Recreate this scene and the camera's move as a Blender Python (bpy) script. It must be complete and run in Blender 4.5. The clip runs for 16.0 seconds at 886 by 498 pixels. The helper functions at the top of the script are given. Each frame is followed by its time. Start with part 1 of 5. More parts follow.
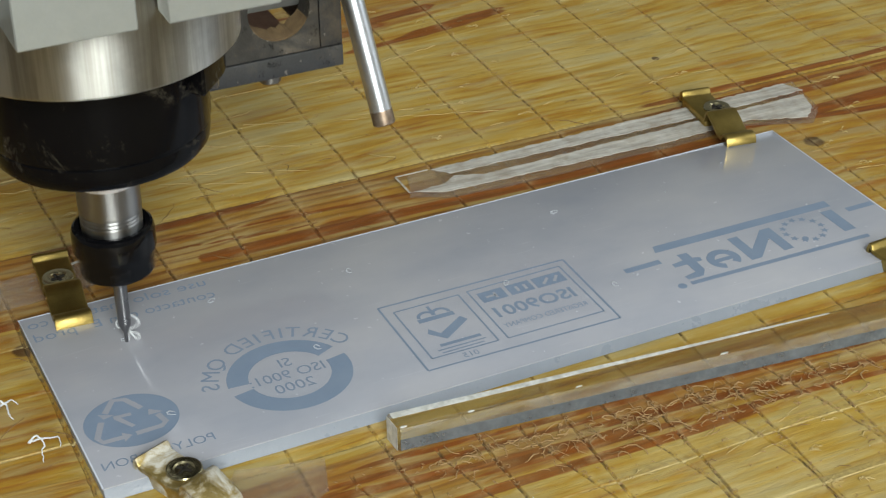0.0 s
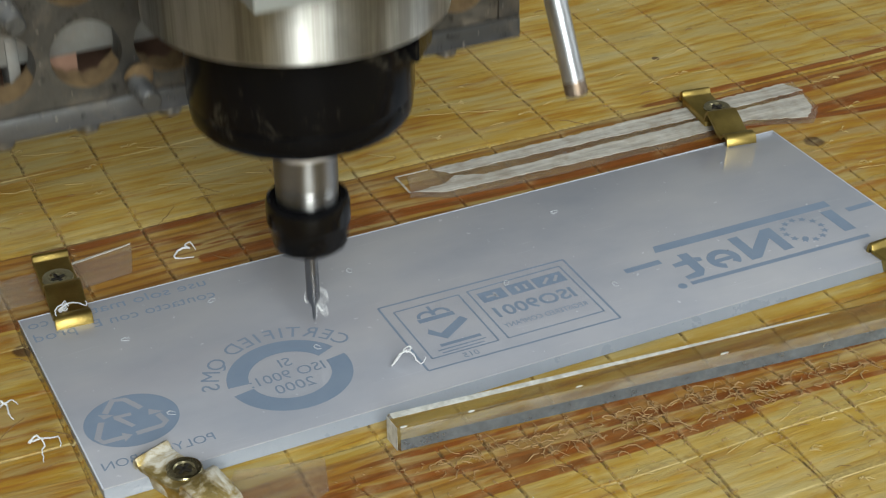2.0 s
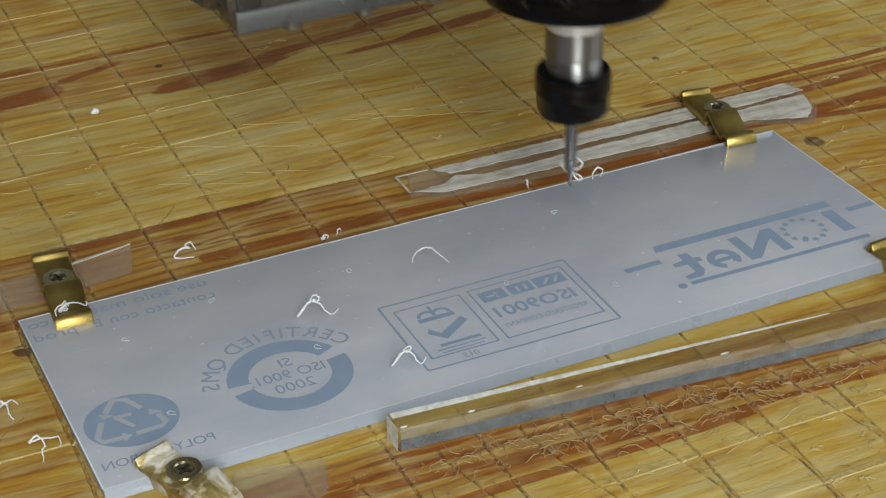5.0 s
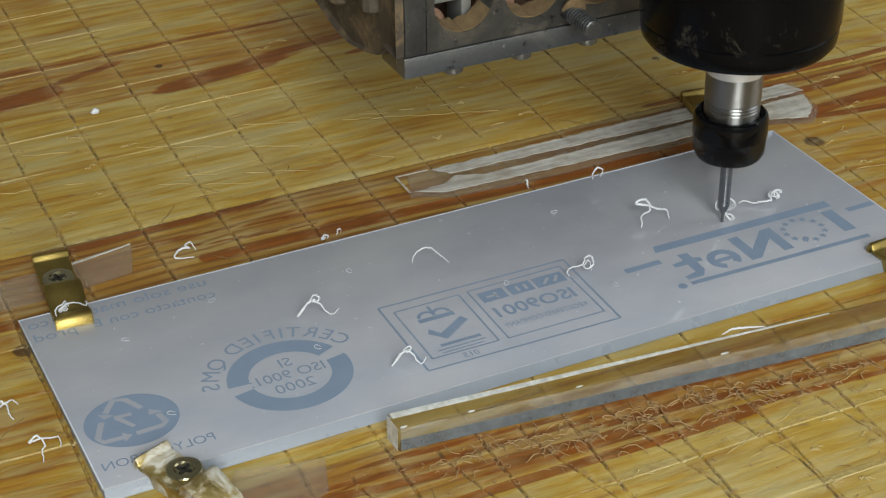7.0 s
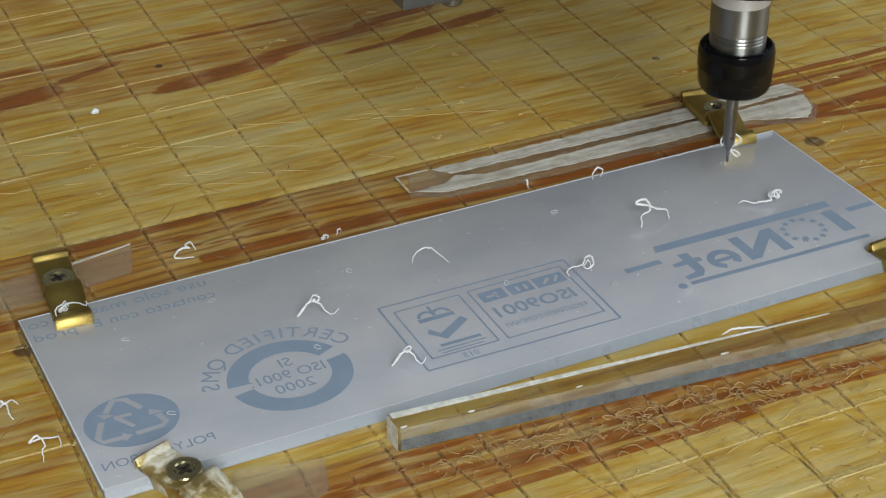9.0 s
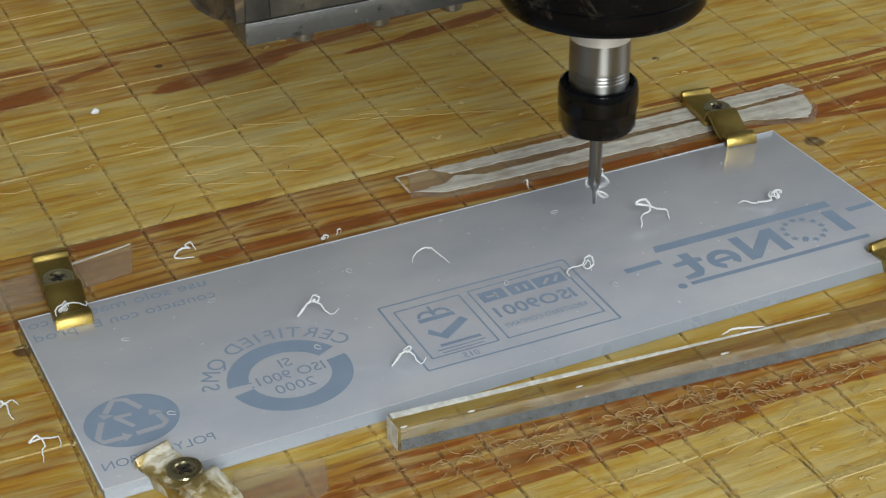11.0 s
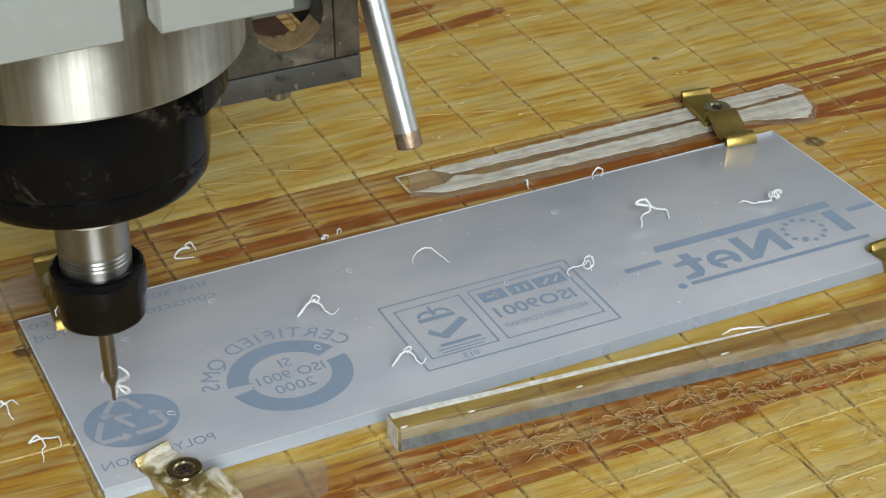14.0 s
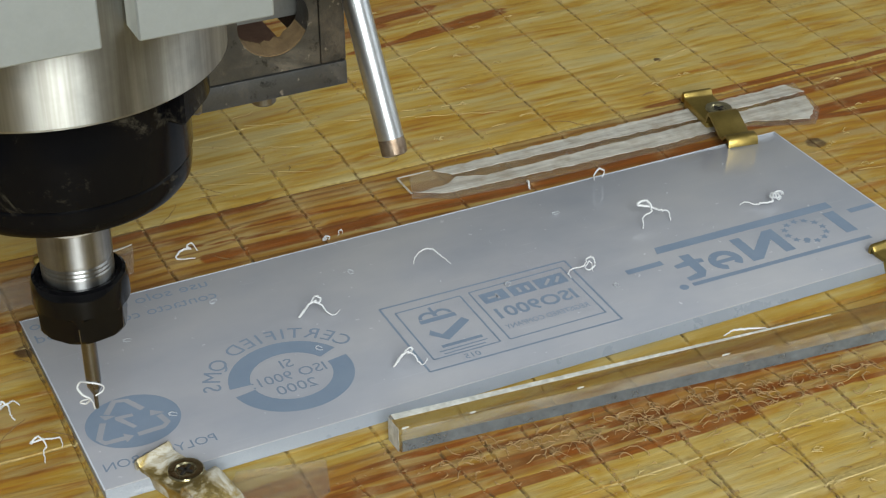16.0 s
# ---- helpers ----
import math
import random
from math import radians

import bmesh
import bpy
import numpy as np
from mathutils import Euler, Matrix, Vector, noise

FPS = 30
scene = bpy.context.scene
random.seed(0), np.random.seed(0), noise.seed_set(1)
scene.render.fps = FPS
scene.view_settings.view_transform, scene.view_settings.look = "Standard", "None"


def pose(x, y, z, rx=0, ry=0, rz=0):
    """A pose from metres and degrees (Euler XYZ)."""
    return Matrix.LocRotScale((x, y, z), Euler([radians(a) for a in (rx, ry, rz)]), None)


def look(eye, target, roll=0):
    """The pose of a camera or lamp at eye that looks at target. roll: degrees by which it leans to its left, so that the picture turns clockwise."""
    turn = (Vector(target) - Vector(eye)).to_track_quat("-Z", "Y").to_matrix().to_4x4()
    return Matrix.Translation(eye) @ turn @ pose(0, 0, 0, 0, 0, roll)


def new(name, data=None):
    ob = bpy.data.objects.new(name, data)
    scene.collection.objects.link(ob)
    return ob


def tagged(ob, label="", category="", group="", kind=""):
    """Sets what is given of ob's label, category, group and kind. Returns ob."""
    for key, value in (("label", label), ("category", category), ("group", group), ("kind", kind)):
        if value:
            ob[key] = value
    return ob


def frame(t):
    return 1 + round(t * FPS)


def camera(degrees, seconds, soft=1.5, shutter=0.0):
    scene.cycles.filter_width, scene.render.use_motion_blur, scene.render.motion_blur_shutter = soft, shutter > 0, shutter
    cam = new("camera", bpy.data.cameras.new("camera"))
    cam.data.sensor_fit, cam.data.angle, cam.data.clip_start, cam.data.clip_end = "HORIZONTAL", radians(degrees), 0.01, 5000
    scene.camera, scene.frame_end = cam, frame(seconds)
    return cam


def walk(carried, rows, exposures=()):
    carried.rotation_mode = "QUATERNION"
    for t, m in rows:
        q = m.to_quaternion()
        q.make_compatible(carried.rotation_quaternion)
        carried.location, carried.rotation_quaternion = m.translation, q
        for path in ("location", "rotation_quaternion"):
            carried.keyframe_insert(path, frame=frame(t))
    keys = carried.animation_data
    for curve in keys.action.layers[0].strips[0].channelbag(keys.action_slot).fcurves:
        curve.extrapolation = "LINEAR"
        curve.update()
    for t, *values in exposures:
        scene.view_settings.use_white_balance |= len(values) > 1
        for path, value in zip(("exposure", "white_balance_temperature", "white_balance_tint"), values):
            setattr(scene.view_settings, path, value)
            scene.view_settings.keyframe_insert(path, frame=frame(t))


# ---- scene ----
MM = 0.001

# ---- camera ----
EYE = Vector((-54.64, -358.35, 232.93)) * MM
AIM = Vector((97.40, -33.17, 14.89)) * MM
RIGHT = Vector((0.90324, -0.42901, -0.00998))
UP = Vector((0.23045, 0.46531, 0.85462))


def view(right, up):
    """The camera's pose with its aim moved by a fraction of a millimetre."""
    return look(EYE, AIM + (RIGHT * right + UP * up) * MM, -0.669)


cam = camera(28.62, 16.0, soft=1.25, shutter=0.35)
walk(cam, [(0.0, view(0, 0)), (5.0, view(-0.06, 0)), (14.4, view(-0.09, 0.05)), (15.0, view(-0.22, 0.12)),
           (15.5, view(-0.33, 0.16)), (16.0, view(-0.42, 0.26))], [(0.0, 0.22), (1.5, 0.18), (3.0, 0.14), (4.0, 0.12), (6.5, 0.14), (9.0, 0.15), (12.0, 0.14), (12.7, 0.16), (13.5, 0.34), (14.0, 0.36), (14.7, 0.28), (16.0, 0.19)])

# ---- world and light ----
world = bpy.data.worlds.new("sky")
scene.world = world
world.use_nodes = True
sky = world.node_tree.nodes.new("ShaderNodeTexSky")
sky.sky_type, sky.sun_disc = "NISHITA", False
sky.sun_elevation, sky.sun_rotation = radians(35), radians(200)
world.node_tree.links.new(sky.outputs[0], world.node_tree.nodes["Background"].inputs[0])
world.node_tree.nodes["Background"].inputs[1].default_value = 0.1


def window_light(name, eye, target, wide, high, watts, color):
    lamp = bpy.data.lights.new(name, "AREA")
    lamp.shape, lamp.size, lamp.size_y, lamp.energy, lamp.color = "RECTANGLE", wide, high, watts, color
    ob = new(name, lamp)
    ob.matrix_world = look(eye, target)
    return ob


window_light("window_light", (-0.20, -1.34, 0.80), (0.02, 0, 0.05), 0.6, 1.0, 24.0, (0.945, 1.0, 0.965))
window_light("window_light", (1.24, -0.55, 0.70), (0.1, -0.1, 0.0), 0.9, 0.9, 4.2, (0.95, 1.0, 0.97))

# ---- materials ----


def material(name):
    m = bpy.data.materials.new(name)
    m.use_nodes = True
    n, l = m.node_tree.nodes, m.node_tree.links
    return m, n, l, n["Principled BSDF"]


def ramp(n, l, fac, stops):
    r = n.new("ShaderNodeValToRGB")
    r.color_ramp.elements[0].position, r.color_ramp.elements[0].color = stops[0][0], (*stops[0][1], 1)
    r.color_ramp.elements[1].position, r.color_ramp.elements[1].color = stops[-1][0], (*stops[-1][1], 1)
    for pos, col in stops[1:-1]:
        r.color_ramp.elements.new(pos).color = (*col, 1)
    l.new(fac, r.inputs[0])
    return r.outputs[0]


def noise_tex(n, l, scale, detail=4.0, rough=0.6, vec=None, stretch=None, distort=0.0):
    t = n.new("ShaderNodeTexNoise")
    t.inputs["Scale"].default_value, t.inputs["Detail"].default_value = scale, detail
    t.inputs["Roughness"].default_value, t.inputs["Distortion"].default_value = rough, distort
    if vec is None:
        vec = n.new("ShaderNodeTexCoord").outputs["Object"]
    if stretch:
        mp = n.new("ShaderNodeMapping")
        mp.inputs["Scale"].default_value = stretch
        l.new(vec, mp.inputs[0])
        vec = mp.outputs[0]
    l.new(vec, t.inputs["Vector"])
    return t.outputs["Fac"]


def mix(n, l, fac, a, b, blend="MIX"):
    m = n.new("ShaderNodeMix")
    m.data_type, m.blend_type = "RGBA", blend
    for sock, val in ((m.inputs[0], fac), (m.inputs[6], a), (m.inputs[7], b)):
        if isinstance(val, (int, float)):
            sock.default_value = val
        elif isinstance(val, tuple):
            sock.default_value = (*val, 1)
        else:
            l.new(val, sock)
    return m.outputs[2]


def maths(n, l, op, a, b=0.0, clamp=False):
    m = n.new("ShaderNodeMath")
    m.operation, m.use_clamp = op, clamp
    for sock, val in ((m.inputs[0], a), (m.inputs[1], b)):
        if isinstance(val, (int, float)):
            sock.default_value = val
        else:
            l.new(val, sock)
    return m.outputs[0]


def bump(n, l, height, strength, distance, p):
    b = n.new("ShaderNodeBump")
    b.inputs["Strength"].default_value, b.inputs["Distance"].default_value = strength, distance
    l.new(height, b.inputs["Height"])
    l.new(b.outputs[0], p.inputs["Normal"])


def worn(name, base, dark, rough, metal, scale=60, grain=900, amount=0.5, bumpy=0.15, dust=None, dust_amount=0.5, speck=None, dust_at=0.5):
    """A surface with patches at one scale and grain at a finer one, and, where given, dust lying in patches."""
    m, n, l, p = material(name)
    big, fine = noise_tex(n, l, scale, 5), noise_tex(n, l, grain, 3)
    fac = maths(n, l, "MULTIPLY", ramp(n, l, big, [(0.35, (0, 0, 0)), (0.7, (1, 1, 1))]), amount)
    col = mix(n, l, fac, base, dark)
    col = mix(n, l, maths(n, l, "MULTIPLY", fine, 0.35), col, dark)
    r = maths(n, l, "ADD", maths(n, l, "MULTIPLY", big, 0.25), rough - 0.12)
    if dust:
        d = noise_tex(n, l, scale * 0.8, 7, 0.75, distort=0.6)
        dm = maths(n, l, "MULTIPLY", ramp(n, l, d, [(dust_at, (0, 0, 0)), (dust_at + 0.16, (1, 1, 1))]), dust_amount)
        col = mix(n, l, dm, col, dust)
        r = maths(n, l, "ADD", r, maths(n, l, "MULTIPLY", dm, 0.4), True)
        l.new(maths(n, l, "MULTIPLY", maths(n, l, "SUBTRACT", 1.0, dm), metal), p.inputs["Metallic"])
    else:
        p.inputs["Metallic"].default_value = metal
    if speck:
        sm = ramp(n, l, noise_tex(n, l, 480, 3, 0.55), [(0.66, (0, 0, 0)), (0.72, (1, 1, 1))])
        col = mix(n, l, maths(n, l, "MULTIPLY", sm, 0.75), col, speck)
        pit = ramp(n, l, noise_tex(n, l, 230, 4, 0.7), [(0.30, (1, 1, 1)), (0.40, (0, 0, 0))])
        col = mix(n, l, maths(n, l, "MULTIPLY", pit, 0.8), col, tuple(c * 0.3 for c in dark))
    l.new(col, p.inputs["Base Color"])
    l.new(r, p.inputs["Roughness"])
    bump(n, l, fine, bumpy, 0.0004, p)
    return m


def wood_material():
    m, n, l, p = material("pine_board")
    pos = n.new("ShaderNodeTexCoord").outputs["Object"]
    warp = noise_tex(n, l, 9, 3, 0.5, pos, (0.6, 1.0, 1))
    sep = n.new("ShaderNodeSeparateXYZ")
    l.new(pos, sep.inputs[0])
    y = maths(n, l, "ADD", sep.outputs[1], maths(n, l, "MULTIPLY", maths(n, l, "SUBTRACT", warp, 0.5), 0.028))
    # heartwood and its red streaks lie where the staves carry them
    heartwood, redwood = n.new("ShaderNodeAttribute"), n.new("ShaderNodeAttribute")
    heartwood.attribute_name, redwood.attribute_name = "heart", "red"
    band = heartwood.outputs["Fac"]
    comb = n.new("ShaderNodeCombineXYZ")
    l.new(sep.outputs[0], comb.inputs[0])
    l.new(y, comb.inputs[1])
    rings = noise_tex(n, l, 1.0, 6, 0.7, comb.outputs[0], (24, 140, 1), 0.6)
    lines = noise_tex(n, l, 1.0, 4, 0.7, comb.outputs[0], (38, 480, 1), 0.4)
    fibre = noise_tex(n, l, 1.0, 3, 0.7, pos, (60, 2600, 1))
    flow = n.new("ShaderNodeMapping")
    flow.inputs["Scale"].default_value = (0.06, 1, 1)
    l.new(comb.outputs[0], flow.inputs[0])
    wave = n.new("ShaderNodeTexWave")
    wave.wave_type, wave.bands_direction, wave.wave_profile = "BANDS", "Y", "SAW"
    for key, val in (("Scale", 84.0), ("Distortion", 11.0), ("Detail", 3.0), ("Detail Scale", 0.55), ("Detail Roughness", 0.6)):
        wave.inputs[key].default_value = val
    l.new(flow.outputs[0], wave.inputs["Vector"])
    late = ramp(n, l, wave.outputs["Fac"], [(0.45, (0, 0, 0)), (0.9, (1, 1, 1)), (1.0, (0.2, 0.2, 0.2))])
    blotch = noise_tex(n, l, 1.0, 4, 0.55, comb.outputs[0], (20, 110, 1), 0.7)
    v = maths(n, l, "ADD", maths(n, l, "MULTIPLY", band, 0.40), maths(n, l, "MULTIPLY", rings, 0.60))
    v = maths(n, l, "ADD", v, maths(n, l, "MULTIPLY", maths(n, l, "SUBTRACT", blotch, 0.5), 0.72))
    v = maths(n, l, "ADD", v, maths(n, l, "MULTIPLY", maths(n, l, "ADD", maths(n, l, "MULTIPLY", lines, 0.5), 0.25), 0.27))
    v = maths(n, l, "ADD", v, maths(n, l, "MULTIPLY", late, maths(n, l, "ADD", maths(n, l, "MULTIPLY", band, 0.24), 0.03)))
    v = maths(n, l, "MULTIPLY", maths(n, l, "SUBTRACT", v, 0.395), 1.4, True)
    col = ramp(n, l, v, [(0.03, (0.64, 0.525, 0.24)), (0.14, (0.635, 0.48, 0.155)), (0.28, (0.57, 0.38, 0.07)), (0.42, (0.47, 0.25, 0.028)), (0.57, (0.39, 0.155, 0.022)), (0.74, (0.26, 0.09, 0.015)), (0.95, (0.14, 0.05, 0.012))])
    heart = maths(n, l, "MULTIPLY", ramp(n, l, band, [(0.55, (0, 0, 0)), (0.85, (1, 1, 1))]), ramp(n, l, noise_tex(n, l, 1.0, 4, 0.6, comb.outputs[0], (9, 60, 1), 0.6), [(0.46, (0, 0, 0)), (0.60, (1, 1, 1))]))
    col = mix(n, l, maths(n, l, "MULTIPLY", heart, 0.65), col, (0.33, 0.088, 0.012))
    streaks = ramp(n, l, noise_tex(n, l, 1.0, 3, 0.55, comb.outputs[0], (13, 230, 1), 0.5), [(0.50, (0, 0, 0)), (0.57, (1, 1, 1))])
    streaks = maths(n, l, "MULTIPLY", streaks, ramp(n, l, band, [(0.35, (0.06, 0.06, 0.06)), (0.65, (0.8, 0.8, 0.8))]))
    col = mix(n, l, streaks, col, (0.37, 0.14, 0.018))
    brown = maths(n, l, "MULTIPLY", ramp(n, l, band, [(0.48, (0, 0, 0)), (0.68, (1, 1, 1))]), 0.45)
    col = mix(n, l, brown, col, (0.37, 0.185, 0.045))
    # worn streaks where the varnish has gone pale, and deep ochre ones between
    ochre = ramp(n, l, noise_tex(n, l, 1.0, 4, 0.6, comb.outputs[0], (24, 120, 1), 0.6), [(0.47, (0, 0, 0)), (0.60, (1, 1, 1))])
    col = mix(n, l, maths(n, l, "MULTIPLY", ochre, 0.42), col, (0.50, 0.31, 0.04))
    scuff = ramp(n, l, noise_tex(n, l, 1.0, 5, 0.65, pos, (26, 170, 1), 0.3), [(0.48, (0, 0, 0)), (0.60, (1, 1, 1))])
    col = mix(n, l, maths(n, l, "MULTIPLY", scuff, 0.5), col, (0.55, 0.49, 0.25))
    edge = noise_tex(n, l, 1.0, 4, 0.6, comb.outputs[0], (26, 300, 1), 0.4)
    red = ramp(n, l, maths(n, l, "ADD", redwood.outputs["Fac"], maths(n, l, "MULTIPLY", maths(n, l, "SUBTRACT", edge, 0.5), 0.9)), [(0.45, (0, 0, 0)), (0.60, (1, 1, 1))])
    deep = mix(n, l, ramp(n, l, lines, [(0.4, (0, 0, 0)), (0.6, (1, 1, 1))]), (0.31, 0.078, 0.008), (0.19, 0.044, 0.006))
    col = mix(n, l, maths(n, l, "MULTIPLY", red, 0.93), col, deep)
    lined = maths(n, l, "MULTIPLY", ramp(n, l, wave.outputs["Fac"], [(0.5, (0, 0, 0)), (0.8, (1, 1, 1)), (1.0, (0.3, 0.3, 0.3))]), ramp(n, l, band, [(0.66, (0, 0, 0)), (0.74, (0.6, 0.6, 0.6))]))
    col = mix(n, l, lined, col, (0.17, 0.06, 0.010))
    col = mix(n, l, 1.0, col, (0.87, 0.85, 0.80), "MULTIPLY")
    col = mix(n, l, maths(n, l, "MULTIPLY", fibre, 0.25), col, (0.24, 0.13, 0.03))
    stain = ramp(n, l, noise_tex(n, l, 26, 5, 0.65, pos), [(0.52, (0, 0, 0)), (0.75, (1, 1, 1))])
    col = mix(n, l, maths(n, l, "MULTIPLY", stain, 0.25), col, (0.34, 0.24, 0.09))
    # knots
    for kx, ky, kr in ((0.2285, -0.0043, 0.0036), (-0.0012, -0.0086, 0.0030), (0.0752, 0.1287, 0.0015), (0.2173, 0.0639, 0.0015)):
        d = n.new("ShaderNodeVectorMath")
        d.operation = "DISTANCE"
        l.new(pos, d.inputs[0])
        d.inputs[1].default_value = (kx, ky, 0)
        k = ramp(n, l, maths(n, l, "ADD", maths(n, l, "MULTIPLY", d.outputs["Value"], 1 / (kr * 2)), maths(n, l, "MULTIPLY", lines, 0.3)), [(0.5, (1, 1, 1)), (0.62, (0, 0, 0))])
        col = mix(n, l, maths(n, l, "MULTIPLY", k, 0.85), col, (0.06, 0.025, 0.012))
    dirt_shade = n.new("ShaderNodeAttribute")
    dirt_shade.attribute_name = "dirt_shade"
    raw = n.new("ShaderNodeAttribute")
    raw.attribute_name = "raw"
    breaks = noise_tex(n, l, 620, 3, 0.7, pos)
    dm = maths(n, l, "MULTIPLY", dirt_shade.outputs["Fac"], ramp(n, l, breaks, [(0.43, (0.08, 0.08, 0.08)), (0.56, (1, 1, 1))]))
    col = mix(n, l, maths(n, l, "MULTIPLY", dm, 0.85), col, (0.12, 0.082, 0.044))
    rm = maths(n, l, "MULTIPLY", raw.outputs["Fac"], ramp(n, l, breaks, [(0.35, (0.3, 0.3, 0.3)), (0.6, (1, 1, 1))]))
    col = mix(n, l, maths(n, l, "MULTIPLY", rm, 0.8), col, (0.78, 0.64, 0.33))
    l.new(col, p.inputs["Base Color"])
    p.inputs["Specular IOR Level"].default_value = 0.3
    r = maths(n, l, "ADD", maths(n, l, "MULTIPLY", rings, 0.25), 0.30)
    l.new(maths(n, l, "ADD", r, maths(n, l, "MULTIPLY", maths(n, l, "ADD", dm, rm), 0.35), True), p.inputs["Roughness"])
    h = maths(n, l, "ADD", maths(n, l, "MULTIPLY", lines, 0.7), maths(n, l, "MULTIPLY", fibre, 0.3))
    h = maths(n, l, "ADD", h, maths(n, l, "MULTIPLY", scuff, 0.25))
    bump(n, l, h, 0.45, 0.0006, p)
    return m


def film_material():
    """Milky protective film on a clear sheet: faint clouds, fine scratches, a satin gloss."""
    m, n, l, p = material("milky_film")
    pos = n.new("ShaderNodeTexCoord").outputs["Object"]
    cloud = noise_tex(n, l, 16, 4, 0.6, pos, (1, 1.8, 1))
    col = ramp(n, l, cloud, [(0.28, (0.32, 0.345, 0.41)), (0.5, (0.40, 0.41, 0.465)), (0.72, (0.47, 0.47, 0.505))])
    speck = ramp(n, l, noise_tex(n, l, 520, 2, 0.5, pos), [(0.73, (0, 0, 0)), (0.78, (1, 1, 1))])
    col = mix(n, l, maths(n, l, "MULTIPLY", speck, 0.5), col, (0.75, 0.76, 0.8))
    streak = ramp(n, l, noise_tex(n, l, 1.0, 4, 0.7, pos, (45, 700, 1), 0.4), [(0.62, (0, 0, 0)), (0.74, (1, 1, 1))])
    col = mix(n, l, maths(n, l, "MULTIPLY", streak, 0.14), col, (0.72, 0.74, 0.78))
    l.new(col, p.inputs["Base Color"])
    l.new(maths(n, l, "ADD", maths(n, l, "MULTIPLY", cloud, 0.2), 0.22), p.inputs["Roughness"])
    p.inputs["Subsurface Weight"].default_value = 0.0
    p.inputs["Specular IOR Level"].default_value = 0.32
    p.inputs["Coat Weight"].default_value, p.inputs["Coat Roughness"].default_value, p.inputs["Coat IOR"].default_value = 1.0, 0.06, 1.62
    bump(n, l, noise_tex(n, l, 90, 3, 0.5, pos), 0.05, 0.0005, p)
    return m


def clear_plastic(name, tint, rough, frost=0.0, scale=160):
    m, n, l, p = material(name)
    p.inputs["Base Color"].default_value = (*tint, 1)
    p.inputs["Transmission Weight"].default_value = 1.0
    p.inputs["IOR"].default_value = 1.49
    if frost:
        f = noise_tex(n, l, scale, 5, 0.65)
        l.new(maths(n, l, "ADD", maths(n, l, "MULTIPLY", f, frost), rough, True), p.inputs["Roughness"])
        bump(n, l, f, 0.5, 0.0006, p)
    else:
        f = noise_tex(n, l, 420, 4, 0.6)
        l.new(maths(n, l, "ADD", maths(n, l, "MULTIPLY", f, 0.08), rough, True), p.inputs["Roughness"])
        bump(n, l, f, 0.06, 0.0003, p)
    return m


def thin_clear(m, share):
    """Mixes in plain transparency, for the light that goes straight through."""
    n, l = m.node_tree.nodes, m.node_tree.links
    t, x = n.new("ShaderNodeBsdfTransparent"), n.new("ShaderNodeMixShader")
    x.inputs[0].default_value = share
    l.new(n["Principled BSDF"].outputs[0], x.inputs[1])
    l.new(t.outputs[0], x.inputs[2])
    l.new(x.outputs[0], n["Material Output"].inputs[0])


def hazy(m, low, high, scale, stretch=None):
    """Lets light straight through in patches, so that a thin matt layer shows what lies under it."""
    n, l = m.node_tree.nodes, m.node_tree.links
    t, x = n.new("ShaderNodeBsdfTransparent"), n.new("ShaderNodeMixShader")
    pos = n.new("ShaderNodeTexCoord").outputs["Object"]
    f = noise_tex(n, l, 1.0 if stretch else scale, 5, 0.65, pos, stretch)
    l.new(ramp(n, l, f, [(0.36, (low, low, low)), (0.64, (high, high, high))]), x.inputs[0])
    l.new(n["Principled BSDF"].outputs[0], x.inputs[1])
    l.new(t.outputs[0], x.inputs[2])
    l.new(x.outputs[0], n["Material Output"].inputs[0])


def turned_metal(name, base, rough, aniso):
    """Lathe-turned metal whose fine rings run round the axis."""
    m, n, l, p = material(name)
    rings = noise_tex(n, l, 1.0, 3, 0.7, None, (60, 60, 3500))
    smear = noise_tex(n, l, 55, 5, 0.65)
    col = mix(n, l, ramp(n, l, smear, [(0.45, (0, 0, 0)), (0.75, (1, 1, 1))]), base, tuple(c * 0.62 for c in base))
    # upright dark streaks in the colour imitate bands reflected in the metal
    streak = noise_tex(n, l, 1.0, 4, 0.75, None, (170, 170, 7))
    col = mix(n, l, ramp(n, l, streak, [(0.42, (0, 0, 0)), (0.62, (0.75, 0.75, 0.75))]), col, tuple(c * k for c, k in zip(base, (0.45, 0.43, 0.395))))
    l.new(col, p.inputs["Base Color"])
    p.inputs["Metallic"].default_value = 1.0
    l.new(maths(n, l, "ADD", maths(n, l, "MULTIPLY", smear, 0.2), rough - 0.08), p.inputs["Roughness"])
    p.inputs["Anisotropic"].default_value = aniso
    t = n.new("ShaderNodeTangent")
    t.direction_type, t.axis = "RADIAL", "Z"
    p.inputs["Anisotropic Rotation"].default_value = 0.25
    l.new(t.outputs[0], p.inputs["Tangent"])
    bump(n, l, rings, 0.08, 0.0002, p)
    return m


WOOD = wood_material()
FILM = film_material()
INK = worn("blue_ink", (0.20, 0.265, 0.37), (0.255, 0.315, 0.41), 0.35, 0, 120, 1500, 0.5, 0.02)
EDGE = worn("sheet_edge", (0.245, 0.272, 0.32), (0.20, 0.225, 0.265), 0.3, 0, 90, 900, 0.5, 0.15)
ACRYLIC = clear_plastic("clear_acrylic", (0.97, 0.985, 0.98), 0.02)
FROST = worn("torn_film", (0.74, 0.73, 0.69), (0.42, 0.36, 0.28), 0.42, 0, 260, 900, 0.75, 0.5)
OFFCUT = clear_plastic("scuffed_acrylic", (0.84, 0.76, 0.66), 0.12, 0.25)
